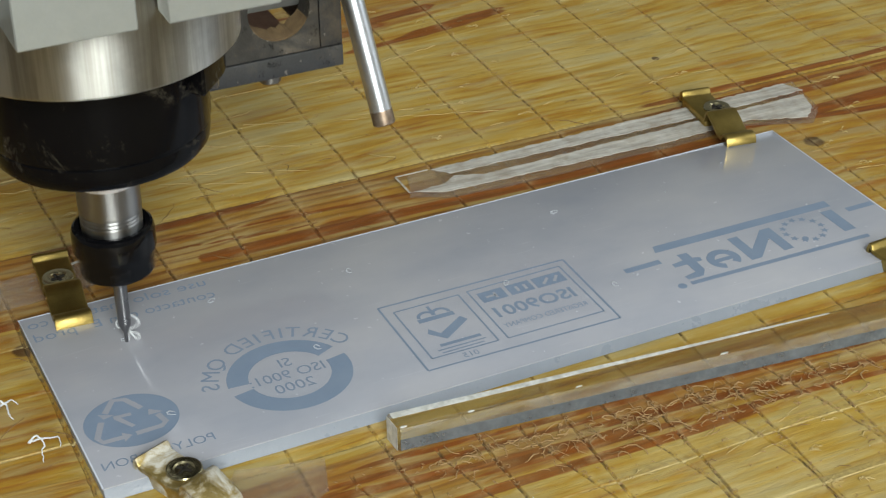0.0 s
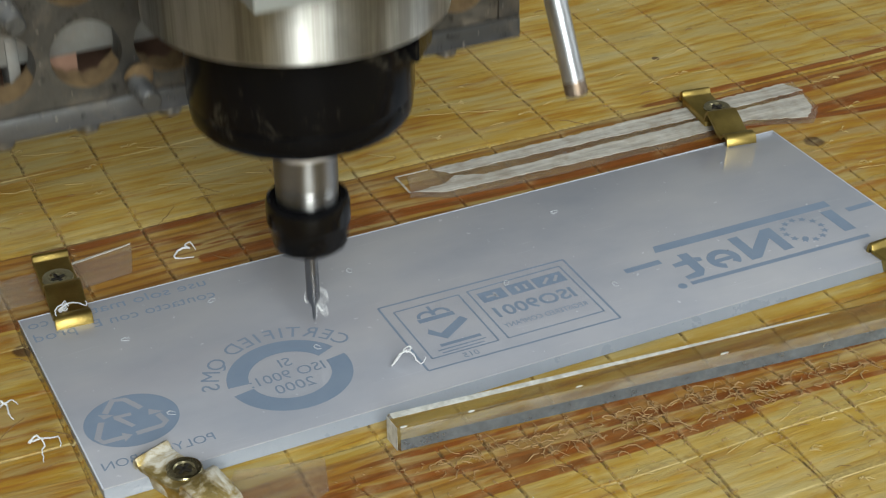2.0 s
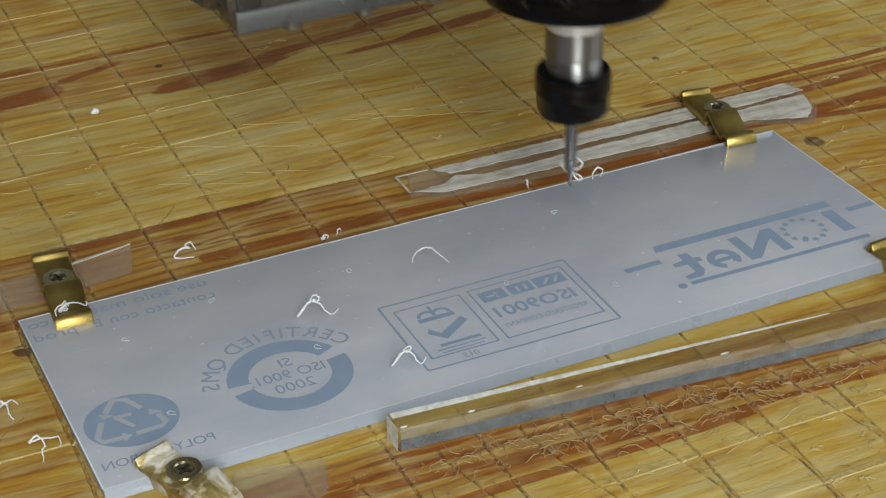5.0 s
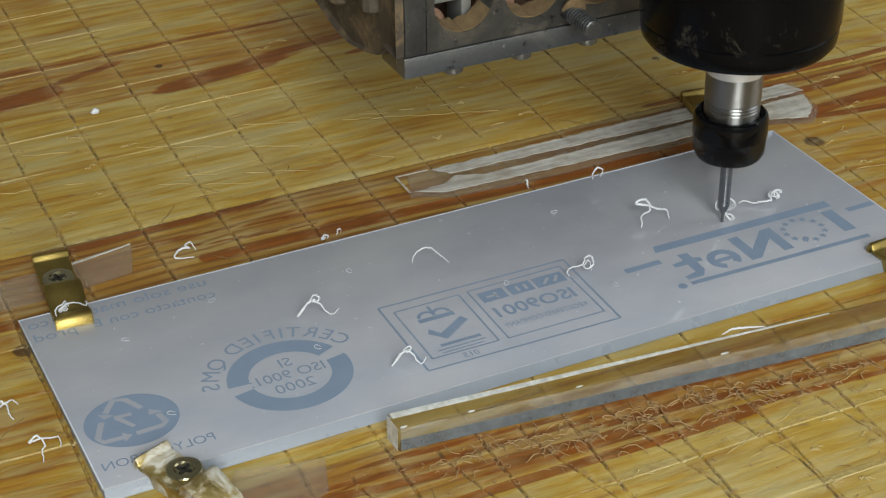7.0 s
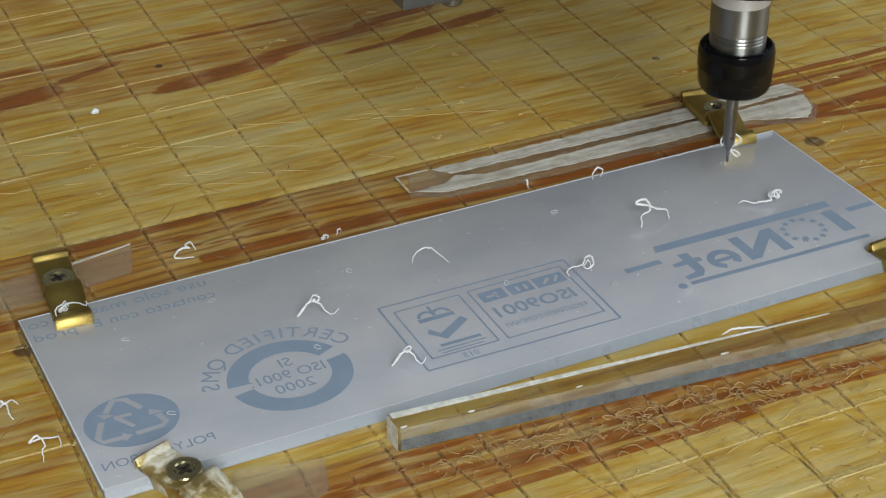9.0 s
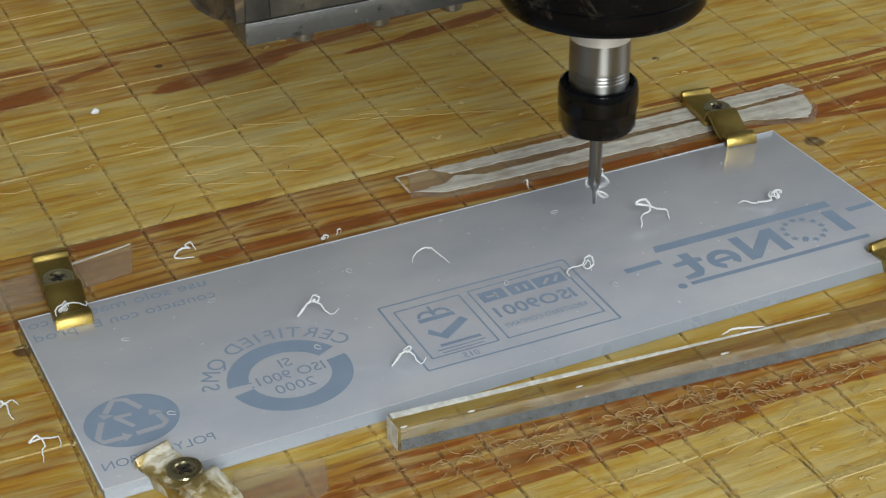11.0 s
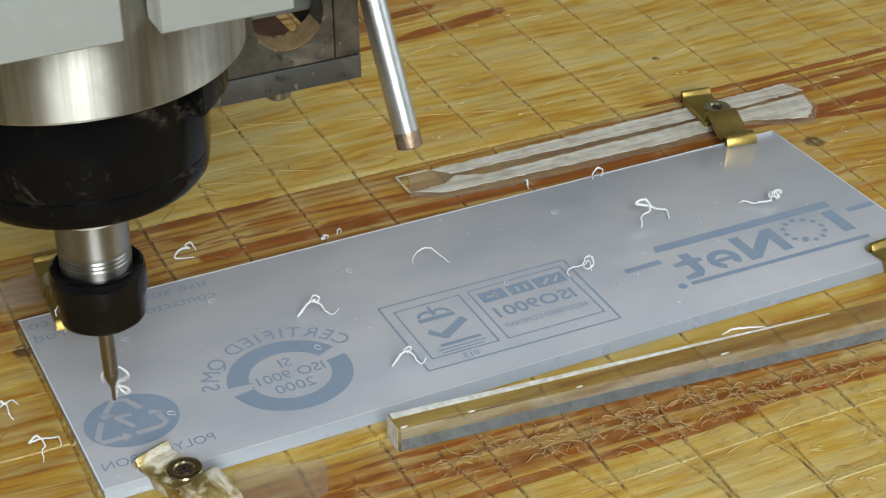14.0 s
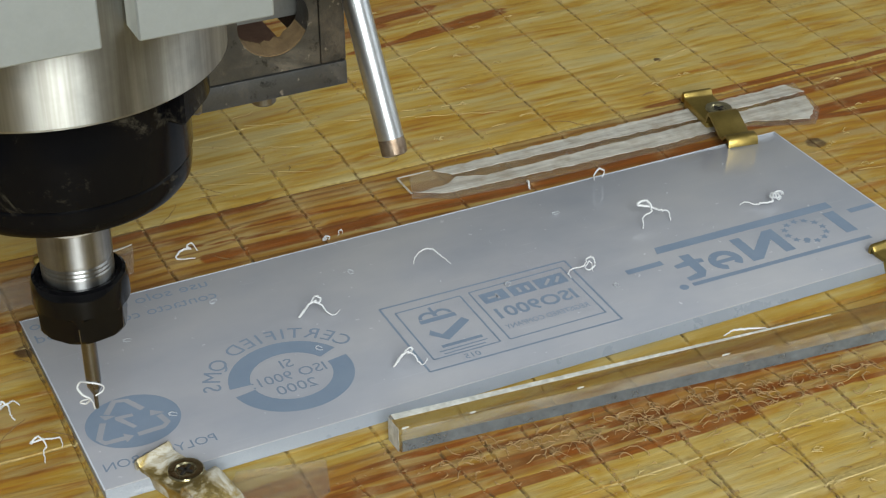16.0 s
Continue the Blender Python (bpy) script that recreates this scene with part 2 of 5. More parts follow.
OFFCUT.node_tree.nodes["Principled BSDF"].inputs["Transmission Weight"].default_value = 0.82
# white of the sawn end, and of highlights painted on the bar's edges
EDGE_WHITE = worn("matt_end_and_highlight", (0.84, 0.85, 0.83), (0.62, 0.62, 0.58), 0.4, 0, 210, 900, 0.6, 0.5)
# paler copy of the film colour for the highlight on its rim
RIM_HIGHLIGHT = worn("film_rim_highlight", (0.62, 0.66, 0.74), (0.50, 0.54, 0.62), 0.35, 0, 120, 900, 0.5, 0.2)
# grey layer that imitates the reflection in the clear face
GREY_REFLECTION = worn("reflection_grey", (0.175, 0.195, 0.21), (0.095, 0.108, 0.118), 0.35, 0, 240, 1200, 0.6, 0.6)
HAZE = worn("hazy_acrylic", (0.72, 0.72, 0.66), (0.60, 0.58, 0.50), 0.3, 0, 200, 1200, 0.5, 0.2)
thin_clear(ACRYLIC, 0.72)
thin_clear(OFFCUT, 0.72)
hazy(GREY_REFLECTION, 0.05, 0.42, 1, (150, 150, 160))
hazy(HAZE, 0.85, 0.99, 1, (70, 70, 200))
hazy(EDGE_WHITE, 0.0, 0.45, 300)
hazy(FROST, 0.08, 0.55, 1, (40, 330, 1))
BURR = worn("grey_burr", (0.50, 0.52, 0.56), (0.40, 0.42, 0.46), 0.5, 0, 300, 1500, 0.3, 0.1)
BRASS = worn("brass_plate", (0.50, 0.37, 0.11), (0.20, 0.14, 0.045), 0.38, 1.0, 150, 1800, 0.55, 0.2)
BRASS_WHITE = worn("brass_with_old_paint", (0.50, 0.38, 0.14), (0.24, 0.17, 0.07), 0.4, 0.9, 190, 1500, 0.5, 0.4, (0.52, 0.50, 0.44), 1.0, None, 0.45)
SCREW = worn("screw_steel", (0.60, 0.54, 0.34), (0.30, 0.26, 0.15), 0.24, 1.0, 200, 1500, 0.4, 0.1)
STEEL = worn("machine_steel", (0.14, 0.137, 0.128), (0.055, 0.05, 0.045), 0.42, 0.85, 70, 1300, 0.7, 0.3, (0.24, 0.18, 0.11), 0.45, (0.42, 0.38, 0.32))
STEEL_BAR = worn("ground_steel", (0.17, 0.175, 0.18), (0.08, 0.08, 0.08), 0.42, 0.9, 60, 1500, 0.6, 0.25, (0.26, 0.2, 0.13), 0.3, (0.45, 0.42, 0.38))
PIN = worn("bright_pin", (0.30, 0.29, 0.27), (0.15, 0.14, 0.125), 0.34, 1.0, 200, 1500, 0.5, 0.1)
CASTING = worn("dusty_casting", (0.10, 0.075, 0.05), (0.035, 0.028, 0.02), 0.75, 0.1, 75, 1100, 0.7, 0.7, (0.30, 0.20, 0.10), 0.8)
SAWDUST = worn("sawdust", (0.27, 0.18, 0.085), (0.10, 0.06, 0.03), 0.95, 0, 300, 2600, 0.6, 0.9)
RUST = worn("rusty_iron", (0.33, 0.19, 0.13), (0.15, 0.08, 0.05), 0.85, 0.1, 160, 1500, 0.6, 0.5)
# black for recesses: their shade is put into the colour
CAVITY = worn("recess_shade_black", (0.035, 0.03, 0.025), (0.015, 0.012, 0.01), 0.6, 0.2, 120, 1200)
ALU = worn("sawn_aluminium", (0.53, 0.56, 0.55), (0.38, 0.40, 0.39), 0.42, 0.7, 75, 1600, 0.6, 0.05)
INNER = worn("dull_aluminium", (0.34, 0.35, 0.34), (0.2, 0.19, 0.17), 0.5, 0.6, 110, 1500, 0.6, 0.2, (0.3, 0.2, 0.13), 0.3)
BODY = turned_metal("turned_housing", (0.56, 0.56, 0.535), 0.42, 0.96)
SHAFT = turned_metal("turned_shaft", (0.47, 0.475, 0.485), 0.38, 0.92)
BLACK = worn("black_anodised", (0.003, 0.003, 0.004), (0.005, 0.005, 0.005), 0.15, 0.0, 110, 1500, 0.5, 0.05, (0.10, 0.088, 0.065), 0.6, None, 0.565)
BLACK.node_tree.nodes["Principled BSDF"].inputs["Specular IOR Level"].default_value = 0.07
NUT = worn("black_oxide_nut", (0.003, 0.003, 0.004), (0.004, 0.004, 0.004), 0.10, 0.0, 120, 1600, 0.4, 0.0)
NUT.node_tree.nodes["Principled BSDF"].inputs["Specular IOR Level"].default_value = 0.2
BIT = worn("carbide", (0.26, 0.26, 0.27), (0.16, 0.16, 0.16), 0.3, 1.0, 200, 1500, 0.3, 0.1)
ROD = worn("polished_rod", (0.84, 0.87, 0.91), (0.40, 0.40, 0.41), 0.33, 1.0, 150, 1500, 0.5, 0.06, (0.25, 0.15, 0.08), 0.5, None, 0.62)
SWARF = worn("white_plastic_thread", (0.70, 0.71, 0.73), (0.56, 0.57, 0.60), 0.5, 0, 300, 1500, 0.3, 0.1)
FUZZ = worn("wood_fibre", (0.40, 0.26, 0.12), (0.24, 0.14, 0.06), 0.9, 0, 300, 1500, 0.5, 0.1)
RAW_FIBRE = worn("raw_fibre", (0.50, 0.39, 0.17), (0.36, 0.25, 0.09), 0.9, 0, 300, 1500, 0.5, 0.1)
SLIVER = worn("torn_sliver", (0.24, 0.15, 0.06), (0.12, 0.07, 0.03), 0.9, 0, 300, 1500, 0.5, 0.1)
PLASTER = worn("wall_paint", (0.62, 0.62, 0.61), (0.54, 0.54, 0.53), 0.8, 0, 3, 60, 0.5, 0.1)
CONCRETE = worn("concrete_floor", (0.34, 0.33, 0.31), (0.24, 0.23, 0.22), 0.85, 0, 3, 60, 0.6, 0.2)

# ---- mesh helpers (millimetres) ----


def link(name, bm, mat, parent=None, label="", smooth=35, flat=False):
    for v in bm.verts:
        v.co *= MM
    if flat:
        bm.normal_update()
        bmesh.ops.reverse_faces(bm, faces=[f for f in bm.faces if f.normal.z < 0])
    else:
        bmesh.ops.recalc_face_normals(bm, faces=bm.faces)
    me = bpy.data.meshes.new(name)
    bm.to_mesh(me)
    bm.free()
    me.materials.append(mat)
    if smooth:
        me.shade_smooth()
        me.set_sharp_from_angle(angle=radians(smooth))
    ob = new(name, me)
    ob.parent = parent
    if label:
        tagged(ob, label)
    return ob


def part(name, bm, mat, parent, label="", smooth=35, flat=False):
    return link(name, bm, mat, parent, label, smooth, flat)


def thing(name, label, category, x=0, y=0, z=0, rz=0, group="", kind=""):
    ob = new(name)
    ob.empty_display_size = 0.01
    ob.matrix_world = pose(x * MM, y * MM, z * MM, 0, 0, rz)
    return tagged(ob, label, category, group, kind)


def join(*bms):
    out = bms[0]
    for b in bms[1:]:
        me = bpy.data.meshes.new("tmp")
        b.to_mesh(me)
        out.from_mesh(me)
        bpy.data.meshes.remove(me)
        b.free()
    return out


def box(x0, x1, y0, y1, z0, z1, bevel=0.0):
    bm = bmesh.new()
    bmesh.ops.create_cube(bm, size=1)
    for v in bm.verts:
        v.co = Vector(((x0 + x1) / 2 + v.co.x * (x1 - x0), (y0 + y1) / 2 + v.co.y * (y1 - y0), (z0 + z1) / 2 + v.co.z * (z1 - z0)))
    if bevel:
        bmesh.ops.bevel(bm, geom=bm.edges[:], offset=bevel, segments=2, affect="EDGES", profile=0.5)
    return bm


def prism(poly, z0, z1, bevel=0.0):
    bm = bmesh.new()
    f = bm.faces.new([bm.verts.new((x, y, z0)) for x, y in poly])
    r = bmesh.ops.extrude_face_region(bm, geom=[f])
    for v in r["geom"]:
        if isinstance(v, bmesh.types.BMVert):
            v.co.z = z1
    if bevel:
        bmesh.ops.bevel(bm, geom=bm.edges[:], offset=bevel, segments=1, affect="EDGES")
    return bm


def lathe(profile, seg=64):
    """Rings of (radius, height) closed at both ends."""
    bm = bmesh.new()
    rings = [[bm.verts.new((r * math.cos(a), r * math.sin(a), z)) for a in (2 * math.pi * i / seg for i in range(seg))] for r, z in profile]
    for a, b in zip(rings, rings[1:]):
        for i in range(seg):
            bm.faces.new((a[i], a[(i + 1) % seg], b[(i + 1) % seg], b[i]))
    bm.faces.new(rings[0])
    bm.faces.new(rings[-1])
    return bm


def rod(a, b, r, seg=20, bevel=0.0, r2=None):
    a, b = Vector(a), Vector(b)
    d = (b - a).length
    r2 = r if r2 is None else r2
    e = min(bevel, r * 0.5, d * 0.4)
    prof = [(r - e, 0), (r, e), (r2, d - e), (r2 - e, d)] if e else [(r, 0), (r2, d)]
    bm = lathe(prof, seg)
    bm.transform(Matrix.Translation(a) @ (b - a).to_track_quat("Z", "Y").to_matrix().to_4x4())
    return bm


def tube(points, r, seg=6, taper=0.0):
    bm = bmesh.new()
    pts = [Vector(q) for q in points]
    rings = []
    for i, q in enumerate(pts):
        d = (pts[min(i + 1, len(pts) - 1)] - pts[max(i - 1, 0)]).normalized()
        m = d.to_track_quat("Z", "Y").to_matrix()
        k = r * (1 - taper * abs(2 * i / (len(pts) - 1) - 1))
        rings.append([bm.verts.new(q + m @ Vector((k * math.cos(a), k * math.sin(a), 0))) for a in (2 * math.pi * j / seg for j in range(seg))])
    for a, b in zip(rings, rings[1:]):
        for j in range(seg):
            bm.faces.new((a[j], a[(j + 1) % seg], b[(j + 1) % seg], b[j]))
    bm.faces.new(rings[0])
    bm.faces.new(rings[-1])
    return bm


def smooth_path(ctrl, n=5):
    """A rounded path through control points."""
    c = [Vector(q) for q in ctrl]
    out = []
    for i in range(len(c) - 1):
        a, b, d, e = c[max(i - 1, 0)], c[i], c[i + 1], c[min(i + 2, len(c) - 1)]
        for k in range(n):
            t = k / n
            out.append(0.5 * (2 * b + (d - a) * t + (2 * a - 5 * b + 4 * d - e) * t * t + (3 * b - a - 3 * d + e) * t ** 3))
    return out + [c[-1]]


# ---- room ----


def room():
    tagged(link("floor", box(-2200, 1300, -1400, 2400, -1000, -900), CONCRETE, smooth=0), "grey concrete workshop floor", "floor", kind="structure")
    tagged(link("ceiling", box(-2200, 1300, -1400, 2400, 1600, 1700), PLASTER, smooth=0), "plain painted workshop ceiling", "ceiling", kind="structure")
    plain = "plain painted workshop wall"
    tagged(link("wall_west", box(-2300, -2200, -1400, 2400, -900, 1600), PLASTER, smooth=0), plain, "wall", kind="structure")
    tagged(link("wall_north", box(-2200, 1300, 2400, 2500, -900, 1600), PLASTER, smooth=0), plain, "wall", kind="structure")
    bm = join(box(-2200, -500, -1500, -1400, -900, 1600), box(100, 1300, -1500, -1400, -900, 1600), box(-500, 100, -1500, -1400, -900, 300), box(-500, 100, -1500, -1400, 1300, 1600))
    tagged(link("wall_south", bm, PLASTER, smooth=0), plain + " with a window opening", "wall", kind="structure")
    bm = join(box(1300, 1400, -1400, -1000, -900, 1600), box(1300, 1400, -100, 2400, -900, 1600), box(1300, 1400, -1000, -100, -900, 250), box(1300, 1400, -1000, -100, 1150, 1600))
    tagged(link("wall_east", bm, PLASTER, smooth=0), plain + " with a window opening", "wall", kind="structure")


room()

# ---- bench and board ----
GRID_K = range(-8, 20)
GRID_X = [20.4 + 20.5 * k + 0.7 * max(0, k - 6) for k in GRID_K]
GRID_LEAN = [0.004 * max(0, k) for k in GRID_K]
GRID_Y = [-152.0, -131.2, -111.6, -49.0, -28.0, -7.3, 55.0, 75.6, 97.2, 119.3, 141.0, 163.0, 185.0, 206.0]
JOINTS = [-250.0, -188.0, -77.0, 34.6, 147.0, 258.0, 350.0]
# red streaks of the heartwood: from, to, half width
RED_STREAKS = [((16, 121), (41, 126.5), 5.5), ((45, 131), (64, 137), 1.9), ((30, 143.6), (125, 145), 1.0), ((73, 112.5), (109, 117.6), 4.6), ((106, 121), (147, 126), 2.5), ((134, 111.4), (163, 113.6), 1.7),
               ((145, 130), (170, 133), 2.6), ((157, 114.4), (190, 120), 3.2), ((205, 36.5), (300, 37.5), 1.6), ((200, 31), (300, 31.5), 0.9), ((236, 24.3), (300, 28.5), 2.2), ((238, 12.0), (290, 14), 3.0), ((205, 14), (265, 4.5), 1.6),
               ((20, 31.5), (70, 33.0), 1.8), ((60, 12), (200, 8.5), 2.6), ((-30, 4), (14, 2), 2.0), ((40, 25.5), (112, 20), 0.8), ((44, 20), (100, 14), 0.7),
               ((36, -87.6), (110, -91.5), 0.9), ((62, -84.8), (186, -93.8), 1.0), ((41, -91.2), (111, -98.4), 1.6), ((110, -94.4), (179, -100.6), 1.3), ((58, -103.5), (136, -104.6), 1.7), ((130, -101.5), (190, -106.0), 1.0), ((80, -98.6), (122, -101.0), 0.9)]


def heartwood(x, y):
    """How much heartwood the board carries at a place, and how much of a red streak."""
    low = float(np.interp(x, [0, 22, 73, 105, 125, 143, 174, 220, 300], [116, 113, 109, 115, 119, 121, 128, 138, 150]))
    wave = 2.5 * noise.noise((x * 0.03, y * 0.04, 21))
    h = 0.30 + 0.10 * noise.noise((x * 0.012, y * 0.05, 7))
    if low + wave < y < 147:
        h = 0.62
    if y > 147:
        h = 0.44
    if 3 + wave < y < 34.6:
        h = 0.74 if x < 205 else 0.55
    if y < -80:
        h = 0.72 - 0.45 * min(1, max(0, (-100 - y - wave) / 7))
    if x > 196 and -77 < y <= 3:
        h = 0.50
    if x < 4 and -77 < y <= 3:
        h = 0.46 + 0.2 * noise.noise((x * 0.05, y * 0.12, 31))
    red = 0.0
    for (x0, y0), (x1, y1), half in RED_STREAKS:
        if x0 - 12 < x < x1 + 12:
            t = (x - x0) / (x1 - x0)
            d = abs(y - (y0 + (y1 - y0) * t)) / half
            fade = min(1.0, 1.15 - max(0.0, abs(t - 0.5) - 0.42) * 3.0)
            red = max(red, min(1.0, 1.12 - 0.66 * d) * max(0.0, fade))
    return h, max(0.0, red)


def stave(rows, cols):
    """One glued stave of the board, with saw kerfs cut in a grid. Dirt lies in those across the grain; raw wood shows
    in those along it, with a painted shadow line beside.
    """
    verts, dirt_shade, raw, heart, red = [], [], [], [], []
    for y, rk in rows:
        bend = min(9.0, 10.3 * (-90 - y) / 38) if y < -90 else 0.0
        for x, ck, lean, skew in cols:
            z, d, r, dx, dy = 0.0, 0.0, 0.0, lean * y + skew * bend, 0.0
            if ck:
                w = noise.noise((ck[0] * 0.31, y * 0.05, 3))
                dx += w * 0.6 + 0.22 * noise.noise((ck[0], y * 0.45, 6))
                keep = 0.55 + 0.8 * noise.noise((ck[0] * 0.7, y * 0.22, 8)) + 0.5 * noise.noise((ck[0], y * 0.9, 18))
                if ck[1] == "skew" and y > -86:
                    keep = 0.0
                if ck[2] in (0, 3) and keep > 0:
                    r, z = 0.75 * abs(noise.noise((x * 0.9, y * 0.6, 2))), 0.14 * abs(noise.noise((x, y * 1.3, 4)))
                if ck[2] in (1, 2) and keep > 0:
                    z, d = -0.45 * min(1, keep * 1.5), min(1.0, keep * 1.5)
            if rk:
                dy = noise.noise((x * 0.02, rk[0] * 0.3, 5)) * 0.7 + 0.020 * (x - 20) * (1 if rk[0] > 0 else -0.6)
                keep = 0.5 + 0.9 * noise.noise((x * 0.04, rk[0] * 0.7, 11))
                if rk[2] in (1, 2) and keep > 0:
                    z, r = min(z, -0.14 * min(1, keep * 1.5)), min(1.0, keep * 2)
                # thin shadow along one side of the cut, put into the colour
                if rk[2] == 3 and keep > 0.3:
                    d = max(d, 0.45)
            z += 0.12 * noise.noise((x * 0.03, y * 0.25, 1))
            verts.append(((x + dx) * MM, (y + dy) * MM, (z - 0.12) * MM))
            h, q = heartwood(x + dx, y + dy)
            dirt_shade.append(d)
            raw.append(r)
            heart.append(h)
            red.append(q)
    nx, ny = len(cols), len(rows)
    for j in (0, ny - 1):
        for i in range(nx):
            a, b, c = verts[j * nx + i]
            verts[j * nx + i] = (a, b, c - 0.2 * MM)
            dirt_shade[j * nx + i] = max(dirt_shade[j * nx + i], 0.55)
    faces = [(j * nx + i, j * nx + i + 1, (j + 1) * nx + i + 1, (j + 1) * nx + i) for j in range(ny - 1) for i in range(nx - 1)]
    rim = [i for i in range(nx)] + [j * nx + nx - 1 for j in range(1, ny)] + [(ny - 1) * nx + i for i in range(nx - 2, -1, -1)] + [j * nx for j in range(ny - 2, 0, -1)]
    base, m = len(verts), len(rim)
    verts += [(verts[k][0], verts[k][1], -18 * MM) for k in rim]
    faces += [(rim[k], base + k, base + (k + 1) % m, rim[(k + 1) % m]) for k in range(m)]
    faces.append(tuple(base + k for k in range(m - 1, -1, -1)))
    me = bpy.data.meshes.new("stave")
    me.from_pydata(verts, [], faces)
    for name, vals in (("dirt_shade", dirt_shade), ("raw", raw), ("heart", heart), ("red", red)):
        me.attributes.new(name, "FLOAT", "POINT").data.foreach_set("value", vals + [0.0] * m)
    me.materials.append(WOOD)
    return new("stave", me)


def board():
    """A pine board glued up of staves, scored with a grid of saw kerfs."""
    offs = (-0.52, -0.21, 0.21, 0.52)
    anchors, skews, leans = [], [], []
    for x, lean in zip(GRID_X, GRID_LEAN):
        anchors += [x - 10.3, x]
        skews += [1.0, 0.0]
        leans += [lean, lean]
    cuts = [(x, "full") for x in GRID_X if -150 < x < 430] + [(x - 10.3, "skew") for x in GRID_X if 50 < x < 260]
    plain = [x for x in np.arange(-158, 440, 5.0) if all(abs(x - k[0]) > 1.4 for k in cuts)]
    cols = [(x, None) for x in plain] + [(x + o, (x, how, i)) for x, how in cuts for i, o in enumerate(offs)]
    cols.sort(key=lambda c: c[0])
    cols = [(x, k, float(np.interp(k[0] if k else x, anchors, leans)), float(np.interp(k[0] if k else x, anchors, skews))) for x, k in cols]
    ob = thing("spoilboard", "yellow pine spoilboard scored with a grid of saw cuts", "board")
    for a, b in zip(JOINTS, JOINTS[1:]):
        fine = -192 < a < 200
        rows = [(y, None) for y in np.arange(a + 0.06, b - 0.5, 1.15 if fine else 8.0)] + [(b - 0.06, None)]
        lines = [y for y in GRID_Y if a + 3 < y < b - 3]
        rows = [c for c in rows if all(abs(c[0] - k) > 1.0 for k in lines)]
        for y in lines:
            rows += [(y + o * 0.9, (y, "full", i)) for i, o in enumerate(offs)]
        rows.sort(key=lambda c: c[0])
        stave(rows, cols).parent = ob
    bench = thing("workbench", "plain steel-framed workbench under the board", "workbench")
    part("benchtop", box(-170, 450, -260, 360, -48, -18, 2), STEEL, bench)
    for x in (-150, 430):
        for y in (-240, 340):
            part("leg", box(x - 20, x + 20, y - 20, y + 20, -900, -48, 2), STEEL, bench)


board()


def scratches():
    """Shallow scratches with pale torn fibres, running askew over the board."""
    rnd = random.Random(4)
    bms = []
    for a, b in (((18, 89.5), (53, 78.6)), ((53, 78.6), (95, 59)), ((95, 59), (117, 40)), ((11, 68.7), (33, 65)), ((33, 65), (83, 40)), ((60, 57), (92, 44)), ((85, 78), (160, 52)), ((110, 95), (200, 110)),
                 ((150, 45), (230, 66)), ((83, 84), (95, 87)), ((118, 69), (150, 62)), ((180, 52), (250, 48)), ((205, -18), (262, -30)), ((-14, -22), (0, -31)), ((118, -118), (170, -102)), ((130, -118), (150, -116))):
        a, b = Vector((*a, 0.05)), Vector((*b, 0.05))
        n = int((b - a).length / 4)
        gap = 0
        for i in range(n):
            gap = gap - 1 if gap > 0 else (rnd.randint(1, 7) if rnd.random() < 0.35 else 0)
            if gap:
                continue
            p0, p1 = a.lerp(b, i / n), a.lerp(b, (i + 1.1) / n)
            p0.y += rnd.uniform(-0.6, 0.6)
            p1.y += rnd.uniform(-0.6, 0.6)
            bms.append(tube([p0, (p0 + p1) / 2 + Vector((0, rnd.uniform(-0.2, 0.2), 0.05)), p1], rnd.uniform(0.10, 0.20), 4, 0.6))
    for k in range(46):
        x, y = rnd.choice(((rnd.uniform(15, 210), rnd.uniform(40, 100)), (rnd.uniform(15, 210), rnd.uniform(40, 140)), (rnd.uniform(95, 185), rnd.uniform(-138, -110)), (rnd.uniform(215, 262), rnd.uniform(-40, 60))))
        for i in range(rnd.randint(3, 6)):
            q = Vector((x + rnd.gauss(0, 1.1), y + rnd.gauss(0, 0.5), 0.0))
            d = Vector((rnd.uniform(0.3, 1.3), rnd.gauss(0, 0.35), 0))
            bms.append(tube([q, q + d + Vector((0, 0, rnd.uniform(0.2, 0.5))), q + d * 2], rnd.uniform(0.10, 0.22), 4, 0.6))
    tagged(link("scratch_fibres", join(*bms), RAW_FIBRE), "pale torn wood fibres along scratches in the board", "scratches", kind="stuff")


scratches()

# ---- the sheet with its printed film ----
SHEET_TURN = 0.513


def arc_shape(cx, cy, r0, r1, a0, a1, n=40, sx=1.0, sy=1.0):
    bm = bmesh.new()
    ring = []
    for i in range(n + 1):
        a = radians(a0 + (a1 - a0) * i / n)
        ring.append((bm.verts.new((cx + r0 * sx * math.cos(a), cy + r0 * sy * math.sin(a), 0)), bm.verts.new((cx + r1 * sx * math.cos(a), cy + r1 * sy * math.sin(a), 0))))
    for a, b in zip(ring, ring[1:]):
        bm.faces.new((a[0], a[1], b[1], b[0]))
    return bm


def poly(pts):
    bm = bmesh.new()
    f = bm.faces.new([bm.verts.new((x, y, 0)) for x, y in pts])
    bmesh.ops.triangulate(bm, faces=[f])
    return bm


def bar(x0, y0, x1, y1, w):
    d = Vector((x1 - x0, y1 - y0)).normalized()
    nx, ny = -d.y * w / 2, d.x * w / 2
    return poly([(x0 + nx, y0 + ny), (x1 + nx, y1 + ny), (x1 - nx, y1 - ny), (x0 - nx, y0 - ny)])


def frame_lines(pts, w):
    return join(*[bar(*a, *b, w) for a, b in zip(pts, pts[1:] + pts[:1])])


